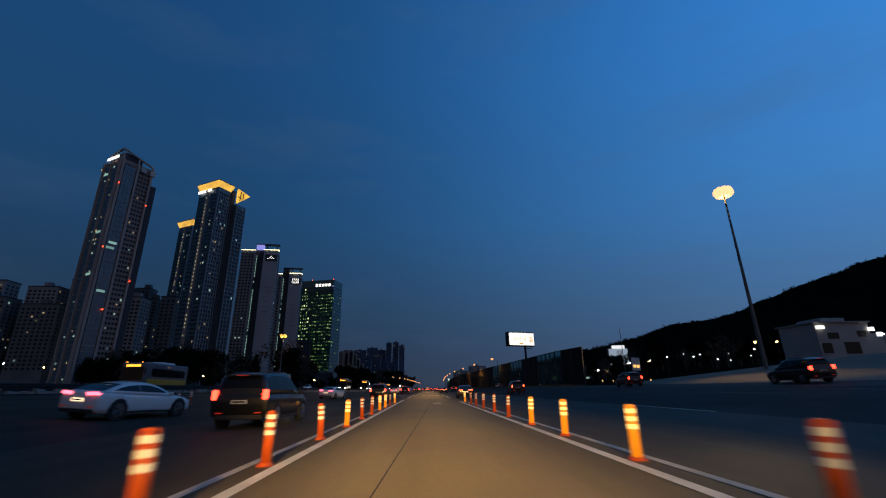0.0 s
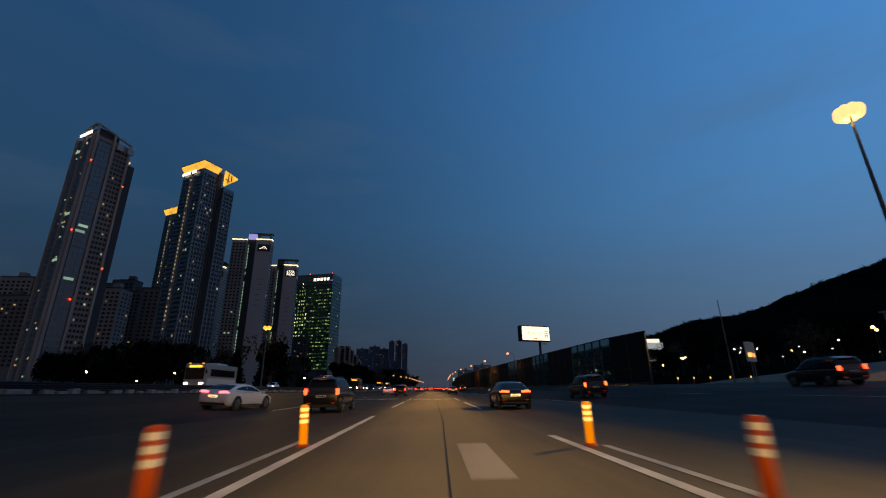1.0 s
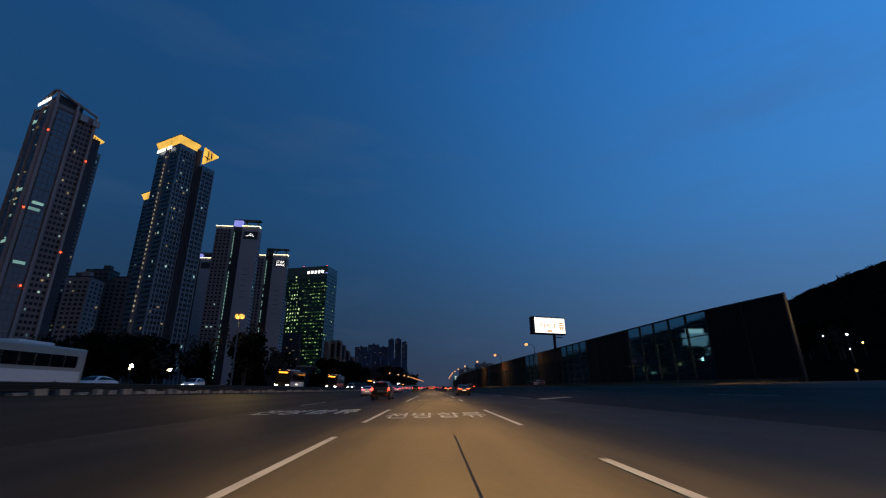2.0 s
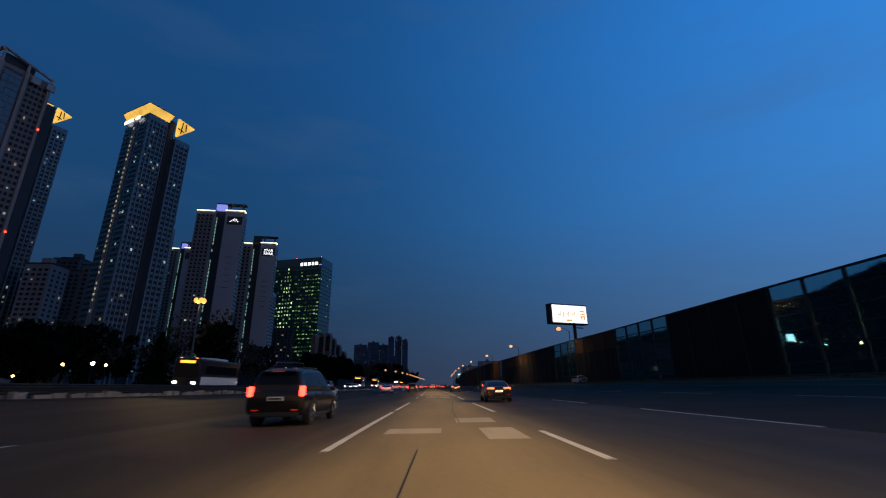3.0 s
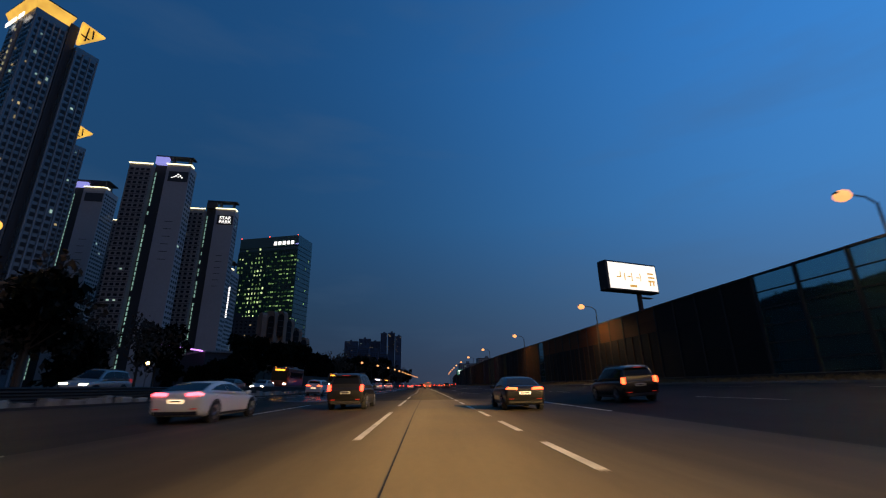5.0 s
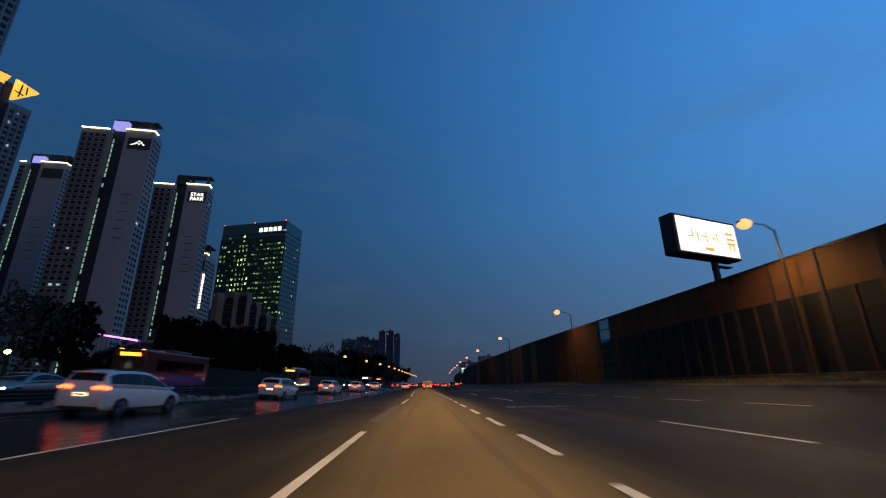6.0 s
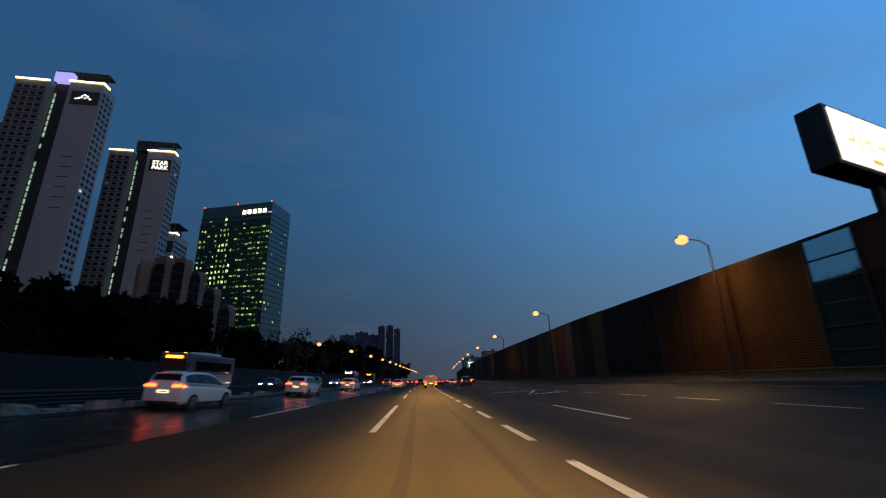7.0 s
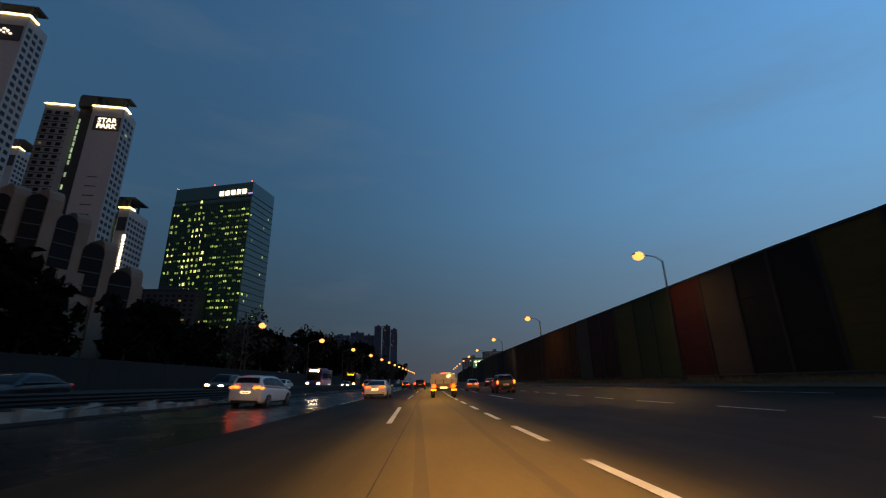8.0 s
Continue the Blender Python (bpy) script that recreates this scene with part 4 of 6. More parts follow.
B_WALL = mat("tower_tan_wall", (0.25, 0.18, 0.15), 0.85, var=0.25, scale=0.07)
B_PIER = mat("tower_tan_pier", (0.36, 0.275, 0.235), 0.85, var=0.2, scale=0.07)
B_TRIM = mat("tower_bay_trim", (0.17, 0.15, 0.14), 0.7, var=0.2, scale=0.1)


def banded_tower():
    """The nearest tower: tan frames round dark bays, a pitched roof frame and red beacons."""
    rng.seed(11)
    t = thing("banded_tower", Matrix(), "tan and dark banded apartment tower with roof frame", "tower", "apartment towers")
    a = 63
    c = Vector((-199.5, 257.0))
    u, v = Vector((math.cos(radians(a - 90)), math.sin(radians(a - 90)))), Vector((math.cos(radians(a)), math.sin(radians(a))))
    wl, wr, z = 19.0, 20.0, 150.0
    left, right = Face(c - u * wl, a - 90), Face(c, a)
    wing(t, "wing", c - u * wl, a - 90, wl, wr, 0, z, B_WALL)
    # continuous dark glass bays between tan piers
    for f, s0, w in ((right, 2.2, 6.6), (left, 11.2, 5.6), (left, 3.0, 4.6)):
        bm = B()
        block(bm, (0, 0, 0), (w, 0.8, z - 12), f.at(s0 + w / 2, (z + 4) / 2, 0.25))
        bay = part("glass_bay", bm, T_DARK, t, "dark glazed bay")
        bm = B()
        for k in range(42):
            block(bm, (0, 0, 0), (w + 0.1, 0.3, 1.0 if k % 3 == 0 else 0.35), f.at(s0 + w / 2, 8 + k * 3.4, 0.6))
        for q in (0.33, 0.66):
            block(bm, (0, 0, 0), (0.16, 0.25, z - 14), f.at(s0 + w * q, (z + 4) / 2, 0.62))
        tagged(part("bay_mullions", bm, B_TRIM, bay), kind="stuff")
    for f, s in ((right, 0.7), (right, 10.2), (right, 19.3), (left, 0.8), (left, 9.3), (left, 18.1)):
        bm = B()
        block(bm, (0, 0, 0), (1.3, 1.5, z), f.at(s, z / 2, 0.4))
        part("pier", bm, B_PIER, t)
    windows(t, right, 11.4, 18.8, 4, 8, z - 4, 46, 1.2, 1.5, 0.07)
    windows(t, left, 16.9, 18.9, 1, 8, z - 4, 46, 1.3, 1.5, 0.07)
    windows(t, Face(c - v * 0.75, a), 2.6, 8.6, 3, 8, z - 4, 46, 1.6, 1.3, 0.12, "wwwy", dark=False)
    windows(t, Face(c - u * wl - v * 0.75, a - 90), 3.2, 16.4, 6, 8, z - 4, 46, 1.6, 1.3, 0.12, "wwwy", dark=False)
    for f, s0, zz in ((right, 5.4, 92.0), (right, 4.6, 88.6), (left, 13.4, 98.5), (left, 5.4, 140.5), (right, 5.2, 61.0), (left, 14.0, 71.0)):
        shared("lit_window", CELLS["s"], t, f.at(s0, zz, 0.75) @ Matrix.Diagonal((4.6, 0.25, 1.5, 1)))
    bm = B()
    rl = [right.at(0, z, 0.8), right.at(20, z, 0.8)]
    for s, h in ((0.5, 7.0), (10, 5.0), (19.4, 2.0)):
        tube(bm, right.at(s, z - 1, 0.4).translation, right.at(s, z + h, 0.4).translation, 0.6, 0.6, 6)
    tube(bm, right.at(0, z + 7.0, 0.4).translation, right.at(20, z + 1.6, 0.4).translation, 0.8, 0.8, 6)
    tube(bm, left.at(19, z + 7.0, 0.4).translation, left.at(6, z + 4.0, 0.4).translation, 0.8, 0.8, 6)
    for s in (13.5, 19.5):
        block(bm, (0, 0, 0), (3.4, 1.0, 3.6), right.at(s, z - 3.0, 1.2))
    part("roof_frame", bm, T_LIGHT, t)
    bm = B()
    prism(bm, [tuple((c - u * 13 + v * 1.5)), tuple(c - u * 1.2 + v * 1.5), tuple(c - u * 1.2 + v * 13), tuple(c - u * 13 + v * 13)], z, z + 5.6)
    part("roof_house", bm, T_CORE, t)
    sign_bars(t, Face(c - u * wl - v * 0.7, a - 90), 4.0, z + 1.6, (1.6, 1.6, 1.6, 1.7, 0.7, 1.2, 0.6, 0.6, 0.7), 1.9, SIGN_W, 0.3, "white glowing sign letter drawn as a bar")
    wing(t, "stair_core", c + v * wr - u * 4, a - 90, 5.5, 3.5, 0, z - 12, T_CORE)
    for s, zz in ((0.4, z - 18), (19.5, z - 27), (0.4, z - 62), (19.6, z - 80), (8, z - 100)):
        beacon(t, right.at(s, zz, 1.4).translation)
    return t


banded_tower()


def slab_tower(name, p, deg, z, w_win, w_core, w_end, depth, label, seed, logo=None, roof_c=VIOLET, lit=0.03, right_deg=None):
    """A grey residential slab: a windowed wing, a dark stair core with a column of lights, a blank end wall with a sign panel."""
    rng.seed(seed)
    t = thing(name, Matrix(), label, "tower", "residential slabs")
    f = Face(p, deg)
    at = lambda s, o=0.0: tuple(f.at(s, 0, o).translation[:2])
    wing(t, "wing", at(0, 1.5), deg, w_win, depth, 0, z - 1.0, T_GREY)
    wing(t, "core", at(w_win, -2.2), deg, w_core, depth - 3, 0, z + 1.5, T_CORE)
    wing(t, "end_wall", at(w_win + w_core, 1.0), deg, w_end, depth + 2, 0, z, T_LIGHT, "blank pale end wall")
    fl = int(z / 3.0)
    ff = Face(at(0, 1.5), deg)
    cols = max(2, round(w_win / 3.2))
    windows(t, ff, 0.4, w_win - 0.4, cols, 5, z - 3, fl, 1.7, 1.35, lit)
    bm = B()
    for j in range(0, fl, 1):
        block(bm, (0, 0, 0), (w_win, 0.3, 0.22), ff.at(w_win / 2, lerp(5, z - 3, j / fl), 0.06))
    tagged(part("floor_banding", bm, T_CORE, t), kind="stuff")
    light_column(t, Face(at(0, -2.2), deg), w_win + 0.9, 8, z - 4, fl, 0.55, 2.0, "s")
    rf = Face(at(w_win + w_core + w_end, 1.0), deg + 90)
    windows(t, rf, 0.3, depth + 1.5, max(2, round(depth / 2.4)), 5, z - 3, fl, 1.5, 1.4, 0.012)
    end = Face(at(w_win + w_core, 1.0), deg)
    for j in range(6):
        bm = B()
        block(bm, (0, 0, 0), (w_end * 0.32, 0.2, 0.28), end.at(w_end * 0.5, z * 0.72 - j * z * 0.035, 0.05))
        part("vent_slot", bm, T_CORE, t)
    for g, s0, s1 in ((ff, 0, w_win), (end, 0, w_end), (rf, 0, 3.5)):
        bm = B()
        block(bm, (0, 0, 0), (s1 - s0 + 0.6, 0.6, 0.5), g.at((s0 + s1) / 2, (z - 1.0 if g is ff else z) + 0.45, 0.2))
        part("eave_light", bm, EAVE, t, "lit eave strip")
    bm = B()
    for k in range(3):
        for q in (1.2, max(3.5, depth - 5)):
            s = lerp(w_win + 0.5, w_win + w_core + w_end - 2, k / 2)
            block(bm, (s, q, z + 3.2), (0.7, 0.7, 6.0), f.m)
    block(bm, ((w_win * 2 + w_core + w_end) / 2, depth / 2, z + 6.4), (w_core + w_end, depth - 2, 0.6), f.m)
    part("roof_frame", bm, T_CORE, t)
    # VIOLET makes the block itself glow for the light wash; T_CORE stays dark
    bm = B()
    block(bm, (w_win + w_core * 0.5, max(1.2, depth / 2 - 3), z + 3.0), (w_core * 0.9, max(2.5, depth - 9), 4.6), f.m)
    part("roof_room", bm, roof_c, t, "roof room block, any coloured wash put into its material")
    bm = B()
    block(bm, (0, 0, 0), (w_end * 0.82, 0.3, 6.4), end.at(w_end * 0.54, z - 7.5, 0.1))
    panel = part("sign_panel", bm, T_CORE, t, "dark sign panel")
    if logo == "letters":
        letters(panel, "STAR\nPARK", end.at(w_end * 0.25, z - 7.2, 0.45) @ Matrix.Rotation(radians(90), 4, "X"), 3.0, SIGN_W)
    elif logo == "bird":
        for s, zz, w, h in ((-2.6, -0.9, 0.9, 0.3), (-1.5, -0.5, 0.7, 0.4), (-0.5, 0.2, 0.6, 0.7), (0.5, 1.1, 0.8, 0.5), (0.7, -0.5, 0.5, 0.5), (1.7, 0.3, 0.5, 0.9), (2.7, -0.8, 0.7, 0.5)):
            bm = B()
            bmesh.ops.create_uvsphere(bm, u_segments=10, v_segments=6, radius=1, matrix=end.at(w_end * 0.5 + s, z - 7.4 + zz, 0.4) @ Matrix.Diagonal((w * 0.75, 0.15, h * 0.75, 1)))
            part("emblem_spot", bm, SIGN_W, panel)
    return t


slab_tower("slab_tower", (-169.2, 383.5), 8, 127.5, 12.0, 7.5, 12.8, 7, "grey slab tower with lit emblem and eave lights", 21, "bird")
slab_tower("slab_tower", (-151.6, 417.5), 8, 113.5, 10.0, 6.6, 11.8, 7, "grey slab tower with white lettered sign and eave lights", 22, "letters", T_CORE)
slab_tower("slab_tower", (-254.0, 443.0), 8, 141.0, 3.0, 8.0, 14.0, 14, "grey slab tower with lit eaves, partly hidden", 23, None)
slab_tower("slab_tower", (-243.0, 474.0), 8, 128.0, 10.0, 5.0, 10.0, 16, "grey slab tower with lit eaves in the rear row", 24, None)
slab_tower("slab_tower", (-147.0, 450.0), 5, 81.0, 6.0, 2.5, 4.5, 14, "slim pale slab tower with a vertical lit sign", 25, None, T_CORE, 0.02)
vs = thing("vertical_sign", Matrix(), "tall narrow white lit sign on a tower edge", "sign")
for j in range(13):
    bm = B()
    block(bm, (-133.2, 449.0, 67 - j * 1.65), (1.1, 0.5, 1.1 if j else 1.8))
    part("sign_bar", bm, SIGN_W, vs)


# ---- green glass office block ----
def office():
    rng.seed(31)
    t = thing("office_block", Matrix(), "green glass office block with many lit floors", "office building")
    a = -13
    p = Vector((-173.0, 546.0))
    w, d, z = 60.0, 26.0, 136.0
    G_GLASS = glassy("green_glass", (0.018, 0.065, 0.055), 0.16)
    G_FIN = mat("green_fin", (0.02, 0.075, 0.05), 0.5, var=0.3, scale=0.1)
    cols, floors = 18, 27
    G_LIT = {k: with_mat(CELL, m) for k, m in dict(a=glow("office_lit", (0.42, 0.78, 0.28), 0.42, 0.8), b=glow("office_lit_pale", (0.72, 0.98, 0.48), 0.85, 0.7), c=glow("office_dim", (0.12, 0.34, 0.10), 0.14, 0.8)).items()}
    wing(t, "glass_body", p, a, w, d, 0, z, G_GLASS)
    f = Face(p, a)
    s_f = Face(f.at(w, 0).translation[:2], a + 90)
    bm = B()
    for j in range(floors + 1):
        block(bm, (0, 0, 0), (w, 0.5, 0.8), f.at(w / 2, 14 + j * 4.15, 0.15))
        block(bm, (0, 0, 0), (d, 0.4, 0.35), s_f.at(d / 2, 14 + j * 4.15, 0.1))
    tagged(part("floor_banding", bm, G_FIN, t), kind="stuff")
    bm = B()
    for i in range(cols * 2 + 1):
        block(bm, (0, 0, 0), (0.3, 0.7, z - 20), f.at(w * i / cols / 2, z / 2 - 3, 0.2))
    tagged(part("fin_screen", bm, G_FIN, t), kind="stuff")
    for j in range(floors):
        zz = 16.2 + j * 4.15
        for i in range(cols):
            s = w * (i + 0.5) / cols
            heavy = i in (0, 1, 4, 5, 6, 7, 8)
            chance = (0.85 if i in (5, 6, 7) else 0.6) if heavy else (0.78 if i > 9 else 0.35)
            if j > 24:
                chance *= 0.25
            if rng.random() < chance:
                k = rng.choice("aab") if heavy else rng.choice("aaccc" if i > 9 else "acc")
                shared("lit_window", G_LIT[k], t, f.at(s + rng.uniform(-0.4, 0.4), zz + rng.uniform(-0.3, 0.5), 0.3) @ Matrix.Diagonal((rng.uniform(0.8, 1.4) if heavy else rng.uniform(1.2, 2.4), 0.3, rng.uniform(1.2, 2.2) if heavy else 1.2, 1)))
    for i in range(14):
        shared("lit_window", G_LIT["a"], t, s_f.at(rng.uniform(1, d - 1), 16.2 + rng.randrange(25) * 4.15, 0.3) @ Matrix.Diagonal((0.5, 0.3, 1.4, 1)))
    sign_bars(t, f, 35.5, 129.2, (2.9, 2.9, 2.9, 2.6, 2.8), 3.4, SIGN_W, 1.5, "white glowing sign letter drawn as a plain bar")
    bm = B()
    block(bm, (0, 0, 0), (3.0, 0.4, 0.8), f.at(59.0, 127.4, 0.5))
    part("sign_bar", bm, VIOLET, t)
    for s in (1, 30, 59):
        beacon(t, f.at(s, z + 0.5).translation)


office()


# ---- delineator posts ----
ORANGE = mat("orange_plastic", (0.50, 0.075, 0.012), 0.5, var=0.15, scale=3, rnd=0.2)
BAND = mat("reflective_band", (0.85, 0.80, 0.66), 0.25, var=0.08, scale=6)
BAND.node_tree.nodes["Principled BSDF"].inputs["Specular IOR Level"].default_value = 1.0
# emission stands in for headlights sent back by the reflective sheeting
GLOW_POST = glow("retro_glow_post", (1.0, 0.30, 0.015), 0.62)
GLOW_BAND = glow("retro_glow_band", (1.0, 0.66, 0.22), 1.3)


def delineator(lit=False):
    p = thing("delineator_post", pose(0, 0, -50), "orange flexible lane post with white reflective bands" if not lit else "amber flexible lane post with pale bands, glowing for returned headlights", "lane post", "posts along the toll lane")
    bm = B()
    tube(bm, (0, 0, 0), (0, 0, 0.05), 0.14, 0.11, 16)
    part("base", bm, ORANGE, p)
    bm = B()
    tube(bm, (0, 0, 0.05), (0, 0, 0.82), 0.082, 0.080, 16)
    tube(bm, (0, 0, 0.82), (0, 0, 0.84), 0.080, 0.05, 16)
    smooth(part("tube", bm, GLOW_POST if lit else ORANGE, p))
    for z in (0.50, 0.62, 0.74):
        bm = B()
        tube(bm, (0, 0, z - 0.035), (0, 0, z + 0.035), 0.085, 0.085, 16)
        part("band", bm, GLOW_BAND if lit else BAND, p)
    return p


posts = [delineator(), delineator(True)]
places = []
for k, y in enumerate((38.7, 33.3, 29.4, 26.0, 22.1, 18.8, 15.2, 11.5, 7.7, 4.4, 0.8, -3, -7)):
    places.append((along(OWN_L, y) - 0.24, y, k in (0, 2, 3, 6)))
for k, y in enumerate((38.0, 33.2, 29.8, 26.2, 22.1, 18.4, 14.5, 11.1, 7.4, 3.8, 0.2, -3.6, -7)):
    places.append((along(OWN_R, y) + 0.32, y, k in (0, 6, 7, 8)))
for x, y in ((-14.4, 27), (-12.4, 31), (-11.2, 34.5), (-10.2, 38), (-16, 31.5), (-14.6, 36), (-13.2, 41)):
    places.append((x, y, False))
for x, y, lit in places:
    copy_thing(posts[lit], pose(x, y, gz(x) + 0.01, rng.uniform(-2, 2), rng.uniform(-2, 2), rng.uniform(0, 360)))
for p in posts:
    for o in (*p.children_recursive, p):
        bpy.data.objects.remove(o)


# ---- vehicles ----
def paint(name, col, metal=0.3, rough=0.3):
    return mat(name, col, rough, metal, var=0.06, scale=0.5, coat=0.6)


WHITE, BLACK, DKGREY, SILVER = paint("white_paint", (0.66, 0.64, 0.61), 0.0), paint("black_paint", (0.012, 0.012, 0.014)), paint("grey_paint", (0.014, 0.0135, 0.013)), paint("silver_paint", (0.32, 0.31, 0.30), 0.6)
CREAM = paint("cream_paint", (0.36, 0.33, 0.28), 0.0)
# length, width, wheel radius, body stations (along, underside, shoulder, width), roof stations (along, height), window stops, rear window, windscreen
STYLES = dict(
    sedan=(4.9, 1.86, 0.34, [(0, .50, .78, .80), (.008, .36, .94, .90), (.04, .25, 1.03, .96), (.13, .21, 1.04, .99), (.32, .2, 1.01, 1.0), (.55, .2, .97, 1.0), (.74, .2, .94, .99), (.87, .21, .85, .96), (.955, .25, .73, .88), (.99, .32, .62, .78), (1, .40, .54, .70)],
           [(.09, 1.02), (.16, 1.18), (.25, 1.36), (.35, 1.44), (.46, 1.46), (.55, 1.42), (.64, 1.25), (.745, .95)], (.155, .375, .381, .66), (.10, .26), (.57, .73)),
    coupe=(4.95, 1.90, 0.37, [(0, .52, .84, .76), (.008, .38, .98, .87), (.035, .26, 1.06, .95), (.12, .21, 1.05, .99), (.3, .19, .99, 1.0), (.5, .18, .95, .99), (.72, .19, .93, 1.0), (.86, .2, .85, .97), (.95, .24, .73, .89), (.99, .3, .62, .78), (1, .38, .54, .70)],
           [(.055, 1.05), (.13, 1.18), (.22, 1.32), (.32, 1.40), (.43, 1.42), (.52, 1.38), (.62, 1.22), (.74, .94)], (.14, .378, .383, .655), (.065, .235), (.55, .725)),
    suv=(4.75, 1.90, 0.39, [(0, .55, .95, .88), (.008, .42, 1.04, .95), (.04, .33, 1.09, .985), (.3, .29, 1.10, 1.0), (.7, .29, 1.07, 1.0), (.86, .3, 1.0, .98), (.955, .34, .88, .92), (.99, .42, .76, .84), (1, .5, .66, .76)],
         [(.012, 1.05), (.022, 1.32), (.045, 1.62), (.085, 1.73), (.2, 1.79), (.4, 1.80), (.54, 1.75), (.63, 1.52), (.735, 1.06)], (.06, .212, .218, .405, .411, .68), (.018, .043), (.56, .72)),
    mpv=(5.1, 1.98, 0.36, [(0, .50, .94, .86), (.008, .36, 1.08, .93), (.035, .26, 1.14, .97), (.12, .23, 1.15, 1.0), (.35, .22, 1.11, 1.0), (.65, .22, 1.05, 1.0), (.82, .23, .98, .98), (.92, .25, .86, .93), (.975, .30, .72, .85), (.993, .38, .60, .77), (1, .44, .52, .70)],
         [(.012, 1.10), (.025, 1.34), (.055, 1.60), (.10, 1.70), (.2, 1.755), (.38, 1.76), (.52, 1.71), (.63, 1.53), (.73, 1.27), (.82, 1.0)], (.055, .207, .211, .405, .409, .74), (.022, .052), (.56, .81)),
    hatch=(3.6, 1.6, 0.28, [(0, .48, .84, .84), (.015, .34, .96, .93), (.07, .26, 1.0, .98), (.35, .24, .99, 1.0), (.72, .24, .95, 1.0), (.9, .27, .83, .94), (.98, .36, .68, .84), (1, .44, .58, .76)],
           [(.025, .97), (.06, 1.22), (.12, 1.42), (.3, 1.50), (.5, 1.48), (.63, 1.28), (.79, .92)], (.10, .35, .37, .70), (.03, .10), (.53, .77)))


def wheel(parent, x, y, r, w=0.22):
    bm = B()
    tube(bm, (x - w / 2, y, r), (x + w / 2, y, r), r, r, 22)
    wl = part("wheel", bm, RUBBER, parent)
    s = 1 if x > 0 else -1
    bm = B()
    tube(bm, (x + s * (w / 2 - 0.03), y, r), (x + s * (w / 2 + 0.004), y, r), r * 0.70, r * 0.70, 20)
    for k in range(5):
        a = k * math.tau / 5
        tube(bm, (x + s * (w / 2 + 0.01), y, r), (x + s * (w / 2 + 0.012), y + r * 0.64 * math.cos(a), r + r * 0.64 * math.sin(a)), 0.035, 0.03, 5)
    part("rim", bm, RIM, wl)
    return wl


def glide(pts, n):
    """Points on a smooth curve through pts, n to a stretch."""
    q = [pts[0], *pts, pts[-1]]
    out = []
    for a, b, c, d in zip(q, q[1:], q[2:], q[3:]):
        for k in range(n):
            t = k / n
            out.append(tuple(0.5 * (2 * v + (w - u) * t + (2 * u - 5 * v + 4 * w - z) * t * t + (3 * v - u - 3 * w + z) * t ** 3) for u, v, w, z in zip(a, b, c, d)))
    return out + [pts[-1]]


def skin(rows):
    """An open sheet of quads through rows of points."""
    bm = B()
    vs = [[bm.verts.new(p) for p in r] for r in rows]
    for a, b in zip(vs, vs[1:]):
        for k in range(len(a) - 1):
            bm.faces.new((a[k], a[k + 1], b[k + 1], b[k]))
    return bm


